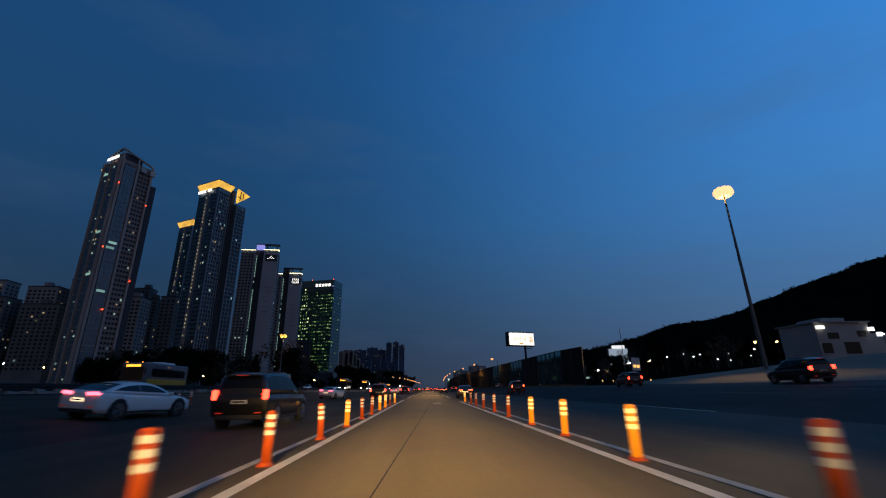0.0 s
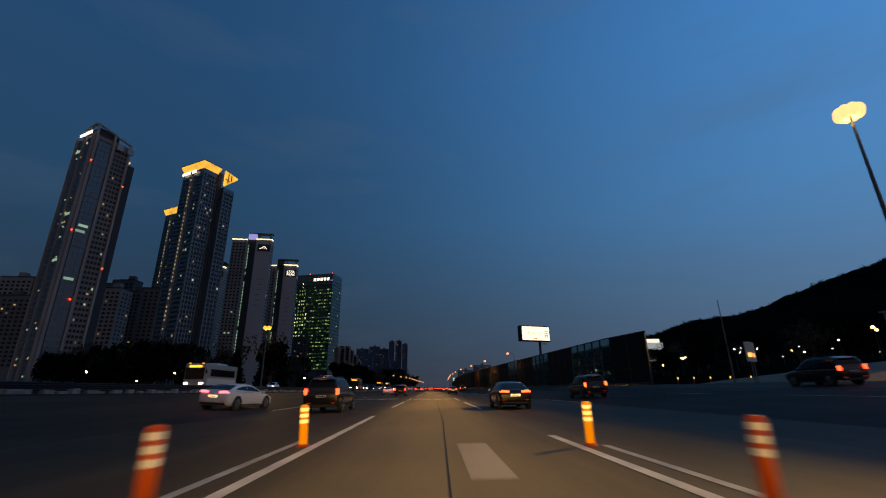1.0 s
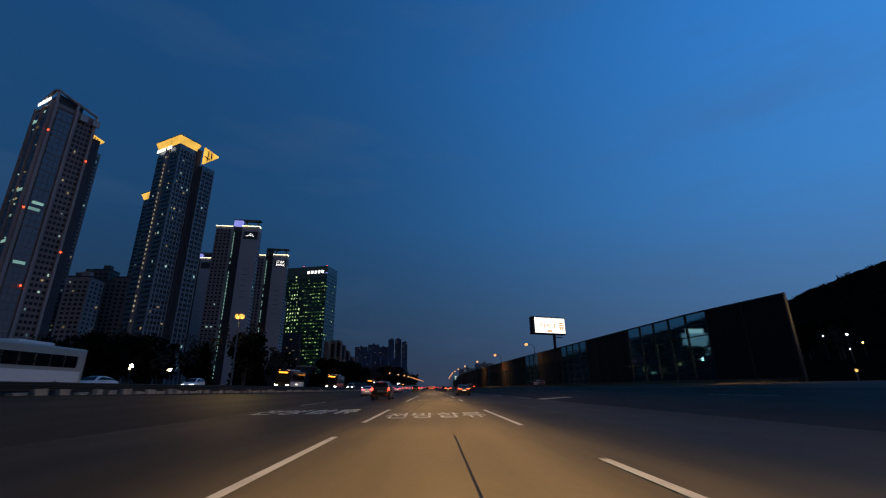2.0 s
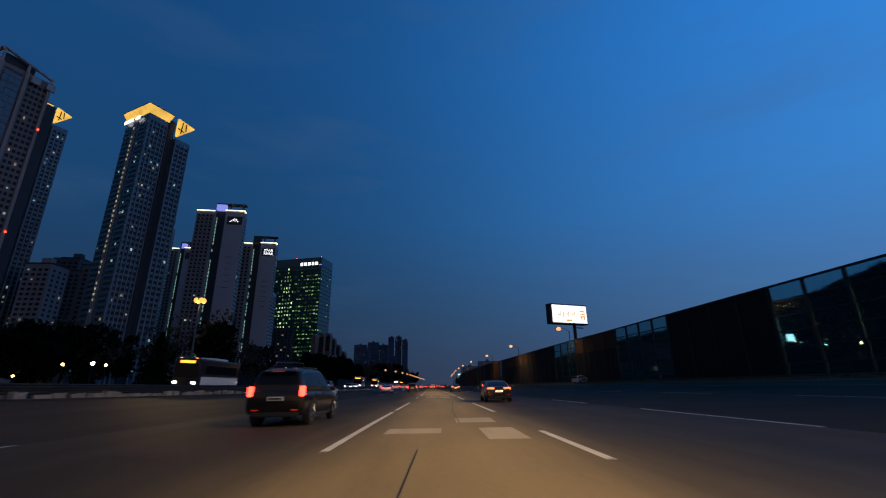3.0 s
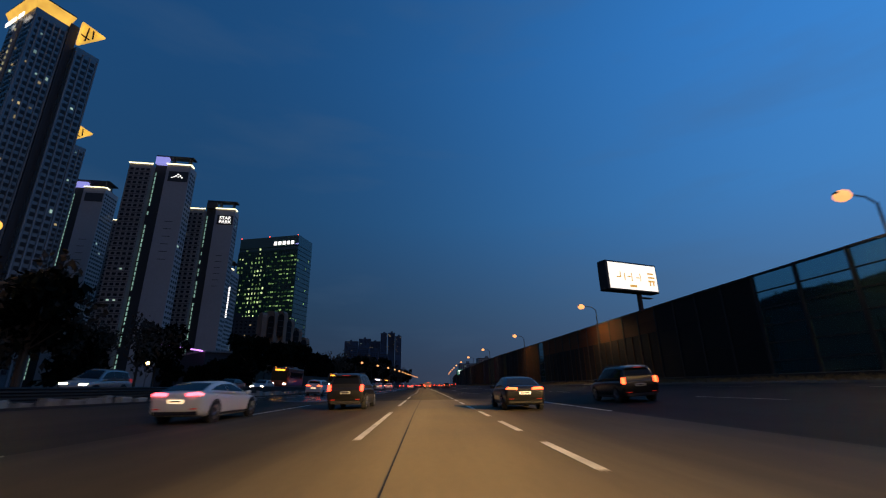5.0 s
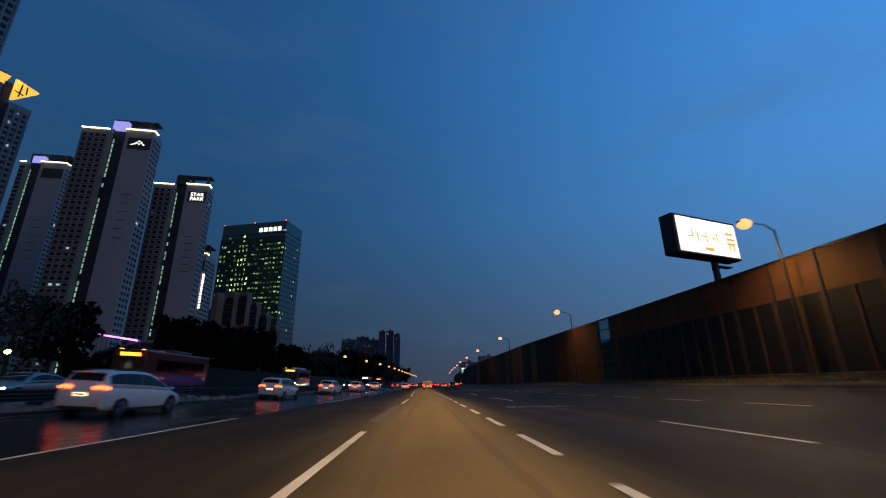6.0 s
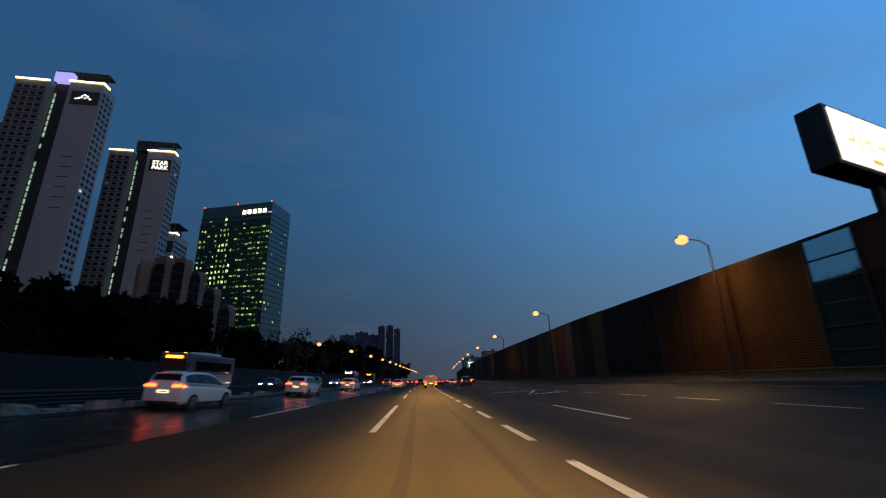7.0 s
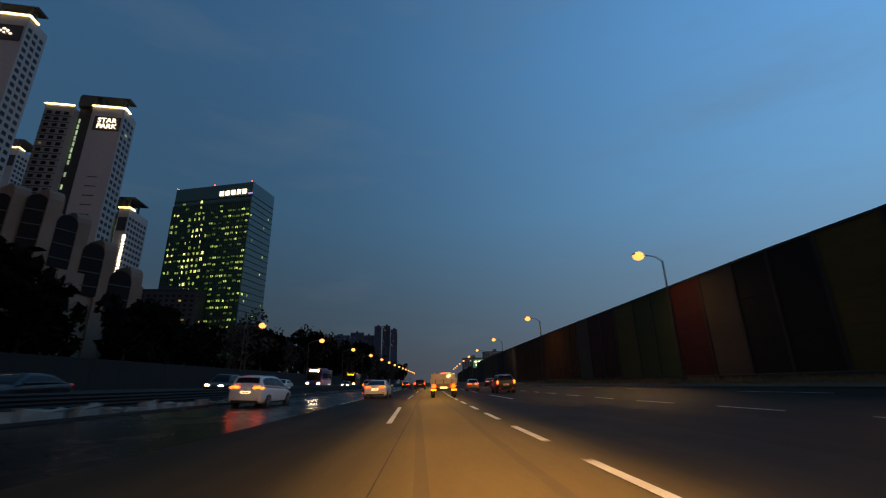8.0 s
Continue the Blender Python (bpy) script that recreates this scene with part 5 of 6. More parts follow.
def car(m, style, col, label, tail=TAIL, head=None, group="traffic", plate=PLATE, name="car"):
    L, Wd, r, body, house, stops, rear, front = STYLES[style]
    hw = Wd / 2
    c = thing(name, m, label, "car", group)
    Y = lambda f: (f - 0.5) * L
    # lower body: tucked sill, bulging flank, shoulder, bonnet and boot lid
    prof = ((0.80, 0.0), (0.94, 0.06), (0.985, 0.28), (1.0, 0.55), (0.985, 0.80), (0.955, 0.92), (0.88, 0.985), (0.6, 1.02), (0.0, 1.035))
    half = lambda f, zb, zt, k: [(hw * k * a, Y(f), lerp(zb, zt, b)) for a, b in prof]
    full = lambda h: h + [(-x, y, z) for x, y, z in reversed(h) if x > 1e-6]
    fine = glide(body, 4)
    smooth(part("body", loft(B(), [full(half(*q)) for q in fine]), col, c))
    belt = lambda f: along([(q[0], q[2]) for q in fine], f)
    wide = lambda f: along([(q[0], q[3]) for q in fine], f) * hw
    # the cabin: one smooth painted shell with the panes let into it
    roof = glide(house, 5)
    top = max(z for _, z in roof)
    edge = lambda f, z: wide(f) * lerp(0.93, 0.70, min(1, max(0, (z - belt(f)) / (top - belt(0.4)))))
    side = lambda f, z, u: (lerp(wide(f) * 0.945, edge(f, z), u ** 1.25), Y(f), lerp(belt(f) - 0.03, z - 0.05, u))
    shell = [[side(f, z, u) for u in (0, 0.25, 0.5, 0.75, 1.0)] + [(edge(f, z) * 0.93, Y(f), z - 0.012), (edge(f, z) * 0.6, Y(f), z + 0.012), (0, Y(f), z + 0.02)] for f, z in roof]
    smooth(part("cabin", loft(B(), [full(h) for h in shell]), col, c))
    lit = [i for i in range(0, len(stops), 2)]
    for i in lit:
        a, b = stops[i], stops[i + 1]
        for sx in (-1, 1):
            rows = []
            for k in range(13):
                f = lerp(a, b, k / 12)
                z = along(roof, f)
                gap = max(0.05, z - belt(f))
                lo, hi = min(0.5, 0.09 / gap + 0.07), 1 - min(0.45, 0.035 / gap + 0.05)
                if hi - lo > 0.06:
                    rows.append([(sx * (p[0] + 0.007), p[1], p[2]) for p in (side(f, z, lerp(lo, hi, q / 4)) for q in range(5))])
            if len(rows) > 1:
                smooth(part("side_window", skin(rows), GLASS, c, "dark tinted glass"))
    for nm, (a, b) in (("rear_window", rear), ("windscreen", front)):
        pts = [p for p in glide(house, 12) if a <= p[0] <= b]
        out = -1 if nm == "rear_window" else 1
        rows = [[(edge(f, z) * q, Y(f) + out * 0.010, z + 0.012 + 0.02 * (1 - q * q)) for q in (-0.84, -0.5, 0, 0.5, 0.84)] for f, z in pts]
        smooth(part(nm, skin(rows), GLASS, c, "dark tinted glass"))
    for sx in (-1, 1):
        bm = B()
        block(bm, (sx * (hw + 0.09), Y(house[-1][0]) - 0.34, belt(.7) + 0.05), (0.20, 0.11, 0.14), bevel=0.04)
        smooth(part("mirror", bm, col, c))
        for f in (0.19, 0.81):
            wheel(c, sx * (hw - 0.095), Y(f), r)
            bm = B()
            tube(bm, (sx * (hw - 0.16), Y(f), r + 0.01), (sx * (hw * 0.992 + 0.006), Y(f), r + 0.01), r + 0.05, r + 0.05, 22)
            part("wheel_arch", bm, PLASTIC, c)
        for i in lit[-2:]:
            f = lerp(stops[i], stops[i + 1], 0.12)
            bm = B()
            block(bm, (sx * (wide(f) * 0.992), Y(f) + 0.1, belt(f) - 0.13), (0.03, 0.2, 0.03), bevel=0.008)
            part("door_handle", bm, col, c)
        bm = B()
        block(bm, (sx * hw * 0.93, 0, 0.29), (0.06, L * 0.46, 0.10), bevel=0.02)
        part("sill", bm, PLASTIC, c)
    zt = belt(0.02)
    for sx in (-1, 1):
        bm = B()
        if style == "suv":
            block(bm, (sx * hw * 0.87, -L / 2 + 0.05, zt - 0.02), (0.17, 0.18, 0.32), bevel=0.05)
        elif style == "mpv":
            block(bm, (sx * hw * 0.70, -L / 2 + 0.045, zt - 0.08), (0.40, 0.12, 0.13), pose(0, 0, 0, 0, sx * -5), 0.04)
            block(bm, (sx * hw * 0.90, -L / 2 + 0.14, zt - 0.045), (0.10, 0.30, 0.12), bevel=0.04)
        else:
            block(bm, (sx * hw * 0.66, -L / 2 + 0.03, zt - 0.10), (0.44, 0.14, 0.11), pose(0, 0, 0, 0, sx * -4), 0.035)
            block(bm, (sx * hw * 0.85, -L / 2 + 0.14, zt - 0.075), (0.10, 0.24, 0.085), bevel=0.03)
        smooth(part("tail_light", bm, tail, c, "glowing red tail light" if tail is not TAIL_DIM else "red tail light"))
        bm = B()
        block(bm, (sx * hw * 0.64, L / 2 - 0.13, belt(.96) - 0.07), (0.40, 0.22, 0.13), bevel=0.05)
        part("headlight", bm, head or RIM, c)
        bm = B()
        block(bm, (sx * hw * 0.66, -L / 2 + 0.03, 0.50), (0.22, 0.06, 0.04), bevel=0.01)
        # reflector emits faintly, though it holds no lamp
        part("reflector", bm, TAIL_DIM, c)
    bm = B()
    block(bm, (0, -L / 2 + 0.10, 0.37), (Wd * 0.80, 0.16, 0.17), bevel=0.05)
    part("bumper_trim", bm, PLASTIC, c)
    bm = B()
    zp = 0.84 if style in ("suv", "mpv") else 0.74
    block(bm, (0, -L / 2 - 0.002, zp), (0.52, 0.05, 0.12), bevel=0.01)
    pl = part("number_plate", bm, plate, c)
    bm = B()
    block(bm, (0, -L / 2 - 0.03, zp), (0.40, 0.01, 0.05))
    part("plate_bar", bm, PLASTIC, pl)
    if style in ("suv", "mpv"):
        bm = B()
        block(bm, (0, Y(house[2][0]) - 0.06, house[2][1] + 0.06), (Wd * 0.62, 0.26, 0.05), bevel=0.02)
        sp = part("roof_spoiler", bm, col, c)
        bm = B()
        block(bm, (0, Y(house[2][0]) - 0.19, house[2][1] + 0.06), (0.4, 0.02, 0.03))
        part("brake_light", bm, TAIL_DIM, sp)
        for sx in (-1, 1):
            bm = B()
            tube(bm, (sx * hw * 0.62, Y(.14), house[3][1] + 0.07), (sx * hw * 0.62, Y(.5), house[4][1] + 0.05), 0.025, 0.025, 6)
            part("roof_rail", bm, DARKSTEEL, c)
    return c


def here(x, y, turn=0, tilt=None):
    """Stand a vehicle on the banked ground."""
    sl = math.degrees(math.atan2(gz(x + 0.9) - gz(x - 0.9), 1.8))
    return Matrix.Translation((x, y, gz(x))) @ Matrix.Rotation(radians(-sl), 4, "Y") @ Matrix.Rotation(radians(turn), 4, "Z")


for x, y, turn in ((-12.6, 20.0, -13), (-12.2, 37.0, -12), (-11.4, 56.5, -10), (-8.2, 125.0, -3), (-7.4, 174.0, -2)):
    car(here(x, y, turn), "coupe", WHITE, "white four-door coupe with pink-red tail lights and dark windows", tail=TAIL_PINK, plate=PLATE_LIT)
for x, y in ((-6.0, 17.4), (-5.3, 54.5), (-4.4, 106.0), (-2.9, 181.0)):
    car(here(x, y, -1.5), "suv", DKGREY, "dark grey off-road vehicle with brake lights on")
car(here(29.0, 33.0, -3), "suv", BLACK, "black estate car with lit tail lights on the plaza")
car(here(27.2, 58.0, -2), "suv", BLACK, "black estate car with lit tail lights on the plaza")
for x, y in ((5.0, 55.5), (5.4, 123.0), (5.6, 178.0)):
    car(here(x, y, -1), "sedan", BLACK, "black saloon with wide amber-red tail lights and lit plate", tail=TAIL_WARM, plate=PLATE_LIT)
for x, y in ((13.6, 66.0), (12.0, 180.0), (8.8, 308.0)):
    car(here(x, y, -1), "suv", BLACK, "dark sport utility vehicle with lit tail lights", tail=TAIL_WARM)
for x, y in ((-11.8, 211.0), (-11.5, 231.0), (-11.0, 250.0), (-10.3, 269.0), (-9.4, 290.5)):
    car(here(x, y, -3), "mpv", WHITE, "white people carrier with lit tail lights and dark windows", tail=TAIL_WARM, plate=PLATE_LIT)
car(here(-3.2, 300.5, -2), "sedan", WHITE, "white saloon with bright red brake lights", plate=PLATE_LIT)
car(here(7.2, 322.0, -2), "hatch", SILVER, "small silver car with lit tail lights")
for x, y, st, col in ((-7.6, 333, "suv", SILVER), (0.2, 345, "suv", DKGREY), (-3.0, 362, "sedan", BLACK), (6.6, 372, "sedan", BLACK), (-4.2, 392, "suv", WHITE), (4.8, 402, "suv", BLACK), (0.8, 420, "sedan", SILVER), (10.8, 405, "sedan", BLACK), (-2.2, 440, "sedan", WHITE), (8.4, 452, "suv", BLACK), (14.2, 352, "sedan", BLACK)):
    car(here(x, y, -3), st, col, "distant car in queueing traffic with red tail lights")
parked = car(here(30.0, 174.5, -62), "hatch", WHITE, "small white service car with red side panels parked on the verge", TAIL_DIM)
for sx in (-1, 1):
    bm = B()
    block(bm, (sx * 0.79, -0.15, 0.68), (0.04, 1.2, 0.32), bevel=0.01)
    part("side_panel", bm, paint("red_decal", (0.45, 0.03, 0.03)), parked, "dull red side panel")


def truck(m):
    t = thing("flatbed_truck", m, "cream light truck with empty flat bed and glowing tail lights", "truck", "traffic")
    bm = B()
    block(bm, (0, 0, 0.62), (1.0, 4.9, 0.16), bevel=0.02)
    part("chassis", bm, DARKSTEEL, t)
    bm = B()
    block(bm, (0, -0.75, 1.12), (1.74, 3.1, 0.1))
    for sx in (-1, 1):
        block(bm, (sx * 0.86, -0.75, 1.26), (0.06, 3.1, 0.36), bevel=0.015)
    block(bm, (0, 0.8, 1.5), (1.74, 0.08, 0.75), bevel=0.015)
    part("bed", bm, CREAM, t)
    bm = B()
    block(bm, (0, -2.32, 1.23), (1.76, 0.07, 0.42), bevel=0.02)
    g = part("tailgate", bm, CREAM, t)
    for x in (-0.55, 0, 0.55):
        bm = B()
        block(bm, (x, -2.375, 1.23), (0.05, 0.04, 0.34))
        part("rib", bm, STEEL, g)
    bm = B()
    loft(bm, [[(-0.8, y, z0), (-0.84, y, 1.35), (-0.66, y, z1), (0.66, y, z1), (0.84, y, 1.35), (0.8, y, z0)] for y, z0, z1 in ((0.95, 0.7, 1.92), (1.05, 0.6, 1.98), (1.9, 0.5, 1.98), (2.4, 0.5, 1.35), (2.55, 0.55, 1.0))])
    cb = part("cab", bm, CREAM, t)
    bm = B()
    block(bm, (0, 0.93, 1.64), (1.34, 0.05, 0.52), bevel=0.03)
    part("rear_window", bm, GLASS, cb)
    bm = B()
    block(bm, (0, 0.92, 1.89), (0.36, 0.06, 0.05))
    part("brake_light", bm, TAIL, cb)
    for sx in (-1, 1):
        for y, r in ((1.75, 0.33), (-1.35, 0.31)):
            wheel(t, sx * 0.72, y, r)
        bm = B()
        bmesh.ops.create_cone(bm, cap_ends=True, segments=14, radius1=0.15, radius2=0.13, depth=0.08, matrix=pose(sx * 0.66, -2.38, 0.88, 90))
        part("tail_light", bm, TAIL, t, "glowing red tail light")
        bm = B()
        block(bm, (sx * 0.55, -2.36, 0.60), (0.60, 0.06, 0.12), bevel=0.02)
        # reflective strip emits for the headlight it would return
        part("reflective_strip", bm, AMBER, t, "amber reflective rear strip, returned light put into its glow")
        bm = B()
        block(bm, (sx * 0.72, -1.75, 0.42), (0.3, 0.03, 0.4))
        part("mud_flap", bm, RUBBER, t)
    bm = B()
    block(bm, (0, -2.36, 0.76), (0.46, 0.04, 0.14))
    part("number_plate", bm, PLATE_LIT, t)
    return t


truck(here(2.25, 299.5, -2) @ Matrix.Diagonal((1.18, 1.0, 1.0, 1)))


def bus(m, col, low, label, sign=AMBER, L=11.2, roof=None, dark_front=True, lights=HEAD):
    """A coach facing +y: windows down both sides, windscreen, destination sign, skirt in a second colour."""
    b = thing("bus", m, label, "bus", "buses on the opposite lanes")
    Wd, Ht = 2.5, 3.35
    bm = B()
    block(bm, (0, 0, 1.95), (Wd, L, 2.9), bevel=0.16)
    part("body", bm, col, b)
    for sx in (-1, 1):
        for k in range(6):
            bm = B()
            y = lerp(-L / 2 + 1.0, L / 2 - 1.6, (k + 0.5) / 6)
            block(bm, (sx * (Wd / 2 + 0.004), y, 2.30), (0.05, (L - 2.6) / 6 - 0.06, 0.92), bevel=0.02)
            part("side_window", bm, GLASS, b)
        bm = B()
        block(bm, (sx * (Wd / 2 + 0.003), -0.2, 1.15), (0.04, L - 1.2, 0.85), bevel=0.015)
        part("skirt_panel", bm, low, b)
        for y in (L / 2 - 2.5, -L / 2 + 2.9):
            wheel(b, sx * (Wd / 2 - 0.13), y, 0.48, 0.3)
        bm = B()
        block(bm, (sx * 0.92, L / 2 + 0.0, 0.95), (0.42, 0.12, 0.2), bevel=0.04)
        part("headlight", bm, lights, b)
        bm = B()
        block(bm, (sx * 1.05, -L / 2 - 0.0, 1.1), (0.2, 0.1, 0.4), bevel=0.03)
        part("tail_light", bm, TAIL, b)
        bm = B()
        tube(bm, (sx * 1.2, L / 2 - 0.05, 2.9), (sx * 1.5, L / 2 + 0.35, 2.6), 0.03, 0.03, 6)
        block(bm, (sx * 1.5, L / 2 + 0.36, 2.35), (0.22, 0.1, 0.42), bevel=0.03)
        part("mirror", bm, PLASTIC, b)
    bm = B()
    block(bm, (0, L / 2 + 0.01, 2.15), (2.25, 0.08, 1.4), bevel=0.03)
    part("windscreen", bm, GLASS, b)
    bm = B()
    block(bm, (0, L / 2 + 0.04, 3.02), (1.5, 0.06, 0.26), bevel=0.02)
    part("destination_sign", bm, sign, b, "glowing destination sign")
    bm = B()
    block(bm, (0, -0.6, 3.5), (1.8, 3.4, 0.28), bevel=0.1)
    part("roof_unit", bm, roof or col, b)
    for sx in (-1, 1):
        bm = B()
        block(bm, (sx * 0.8, L / 2 - 0.12, 3.4), (0.22, 0.1, 0.07))
        part("marker_lamp", bm, AMBER, b)
    return b


ORANGE_P, BLUE_P, RED_P, YEL_P, GREY_P = paint("orange_red_paint", (0.50, 0.07, 0.02), 0), paint("blue_paint", (0.02, 0.04, 0.16), 0), paint("red_paint", (0.10, 0.012, 0.011), 0), paint("yellow_paint", (0.50, 0.24, 0.02), 0), paint("grey_blue_paint", (0.05, 0.07, 0.09), 0)
bus(here(-33.5, 57, 185), GREY_P, YEL_P, "dark blue and yellow coach on the opposite lanes", roof=WHITE)
bus(here(-29.6, 91, 184), CREAM, WHITE, "cream coach with amber roof lamps on the opposite lanes", roof=WHITE)
bus(here(-25.0, 141, 183), BLACK, WHITE, "black coach with pale roof and skirt on the opposite lanes", roof=WHITE)
bus(here(-21.6, 164, 183), DKGREY, ORANGE_P, "dark coach with orange-red skirt on the opposite lanes", roof=SILVER)
bus(here(-21.8, 231, 183), RED_P, BLUE_P, "red and blue city bus with amber sign on the opposite lanes", roof=RED_P)
bus(here(-21.8, 272, 183), GREY_P, CREAM, "blue-grey coach with pale roof and skirt on the opposite lanes", roof=WHITE, sign=AMBER)
bus(here(-18.5, 345, 182), BLUE_P, WHITE, "blue coach with lit roof lamps on the opposite lanes", sign=HEAD_W)
bus(here(-17.5, 378, 182), RED_P, ORANGE_P, "red city bus in far traffic", sign=AMBER)
for x, y, st, col in ((-33, 104, "sedan", WHITE), (-27.5, 145, "sedan", BLACK), (-22, 188, "suv", SILVER), (-20.5, 206, "sedan", BLACK), (-20.5, 216, "sedan", SILVER), (-18.6, 284, "sedan", BLACK), (-18.2, 305, "suv", BLACK), (-17.5, 320, "sedan", WHITE), (-16.4, 362, "sedan", BLACK), (-30.5, 118, "hatch", WHITE)):
    car(here(x, y, 183), st, col, "oncoming car with headlights on beyond the median", TAIL_DIM, rng.choice((HEAD, HEAD_W)))


# ---- church-like hall with stepped arched fins ----
BRICK = mat("tan_brick", (0.20, 0.135, 0.10), 0.85, var=0.25, scale=0.6, bump=0.3)
HALL_GLASS = mat("hall_glazing", (0.008, 0.008, 0.009), 0.6, spec=0.1)
hall = thing("arched_hall", Matrix(), "tan brick hall with stepped arched fins and dark windows", "hall")
bm = B()
prism(bm, [(-62, 318.5), (-58.5, 315.8), (-50.5, 320.5), (-46, 334), (-60, 342)], 0, 17.5)
prism(bm, [(-61.5, 318.5), (-58.2, 316.2), (-53, 320.8), (-56, 332), (-62, 330)], 0, 27.0)
part("main_block", bm, BRICK, hall)
FINS = [(-58.8, 317.2, 28.0), (-55.8, 319.0, 28.8), (-53.0, 321.2, 29.0), (-51.4, 324.8, 26.8), (-49.2, 328.2, 23.6), (-47.0, 332.0, 20.2)]
for i, (x, y, z) in enumerate(FINS):
    rings = []
    for o in (-0.9, 0.9):
        pts = [(-3.0, 0), (1.8, 0), (1.8, z - 1.8)] + [(1.8 - 1.8 + 1.8 * math.cos(a), z - 1.8 + 1.8 * math.sin(a)) for a in (0.5, 1.0, 1.57)] + [(-3.0, z)]
        d = Vector((0.88, -0.47)) if i else Vector((0.6, -0.8))
        n = Vector((-d.y, d.x))
        rings.append([(x + d.x * a + n.x * o, y + d.y * a + n.y * o, b) for a, b in pts])
    part("fin", loft(B(), rings), BRICK, hall)
    if i:
        px_, py_, pz_ = FINS[i - 1]
        cx, cy = (x + px_) / 2 + 1.45, (y + py_) / 2 - 0.85
        zt = min(z, pz_) - 1.2
        m = Matrix.Translation((cx, cy, 0)) @ Matrix.Rotation(math.atan2(y - py_, x - px_), 4, "Z")
        bm = B()
        w = math.hypot(x - px_, y - py_) - 1.3
        pts = [(-w / 2, zt - 8)] + [(-w / 2 * math.cos(a), zt - w / 2 + w / 2 * math.sin(a)) for a in (0, 0.5, 1.0, 1.57, 2.1, 2.6, 3.14)] + [(w / 2, zt - 8)]
        loft(bm, [[tuple(m @ Vector((a, o, b))) for a, b in pts] for o in (-0.2, 0.2)])
        wn = part("arched_window", bm, HALL_GLASS, hall)
        for k in range(3):
            bm = B()
            block(bm, (0, -0.24, zt - 6.6 + k * 2.1), (w, 0.12, 0.16), m)
            part("glazing_bar", bm, T_CORE, wn)


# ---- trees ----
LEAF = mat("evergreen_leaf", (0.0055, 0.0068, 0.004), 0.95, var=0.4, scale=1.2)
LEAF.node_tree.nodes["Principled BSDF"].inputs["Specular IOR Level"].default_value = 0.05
LEAF_B = mat("dry_leaf", (0.05, 0.036, 0.026), 0.9, var=0.4, scale=1.2)
BARK = mat("bark", (0.07, 0.052, 0.04), 0.95, var=0.3, scale=2, bump=0.5)


def crown_mesh(seed, h, r, conical, leaves, size):
    rr = random.Random(seed)
    lumps = [(Vector((rr.gauss(0, r * 0.45), rr.gauss(0, r * 0.45), rr.uniform(0.32, 0.95) * h)), rr.uniform(0.25, 0.5) * r) for _ in range(16)]
    verts, faces = [], []
    for _ in range(leaves):
        if conical:
            z = h * (0.15 + 0.85 * rr.random() ** 1.4)
            q = r * (1.06 - z / h) * math.sqrt(rr.random()) * rr.choice((0.6, 0.9, 1.1))
            a = rr.uniform(0, math.tau)
            c = Vector((q * math.cos(a), q * math.sin(a), z - 0.25 * q))
        else:
            o, s = rr.choice(lumps)
            d = Vector((rr.gauss(0, 1), rr.gauss(0, 1), rr.gauss(0, 0.8)))
            c = o + d.normalized() * s * rr.uniform(0.5, 1.15)
        e = Euler((rr.uniform(0, 6.3), rr.uniform(0, 6.3), rr.uniform(0, 6.3))).to_matrix()
        s = size * rr.uniform(0.5, 1.3)
        k = len(verts)
        verts += [tuple(c + e @ Vector(p) * s) for p in ((-1, -0.4, 0), (0.1, -0.55, 0.15), (1, 0.05, 0), (0.0, 0.5, -0.12))]
        faces.append((k, k + 1, k + 2, k + 3))
    me = bpy.data.meshes.new("crown")
    me.from_pydata(verts, [], faces)
    return me


def tree(seed, h, r, conical, leaves, size, label, leaf):
    rr = random.Random(seed + 50)
    t = thing("tree", pose(0, 0, -80), label, "tree", "roadside trees")
    bm = B()
    tube(bm, (0, 0, -0.3), (0, 0, h * 0.55), h * 0.02, h * 0.012, 7)
    tube(bm, (0, 0, h * 0.54), (rr.uniform(-.3, .3), rr.uniform(-.3, .3), h * 0.93), h * 0.012, 0.03, 6)
    for _ in range(9):
        a, z = rr.uniform(0, math.tau), rr.uniform(0.25, 0.75) * h
        q = r * rr.uniform(0.5, 0.9)
        tube(bm, (0, 0, z), (q * math.cos(a), q * math.sin(a), z + q * rr.uniform(0.3, 0.9)), h * 0.008, 0.03, 5)
    part("trunk", bm, BARK, t)
    me = crown_mesh(seed, h, r, conical, leaves, size)
    me.materials.append(leaf)
    o = new("crown", me)
    o.parent = t
    return t


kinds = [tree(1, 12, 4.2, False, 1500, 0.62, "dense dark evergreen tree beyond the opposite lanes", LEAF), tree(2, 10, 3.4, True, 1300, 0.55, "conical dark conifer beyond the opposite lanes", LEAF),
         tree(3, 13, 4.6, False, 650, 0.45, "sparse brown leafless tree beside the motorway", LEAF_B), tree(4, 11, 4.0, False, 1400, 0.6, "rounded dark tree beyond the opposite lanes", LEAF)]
rng.seed(77)
spots = []
for i in range(46):
    y = lerp(262, 430, (i + rng.random()) / 46)
    x = along([(250, -46), (300, -43), (330, -40), (380, -34), (440, -29)], y) + rng.uniform(-9, 2)
    spots.append((x, y, rng.choice((0, 1, 3)) if y < 350 else rng.choice((0, 2, 2, 3)), rng.uniform(0.85, 1.25)))
for i in range(26):
    y = rng.uniform(430, 720)
    spots.append((along([(430, -30), (560, -24), (720, -18)], y) + rng.uniform(-14, 2), y, rng.choice((2, 2, 0)), rng.uniform(1.0, 1.5)))
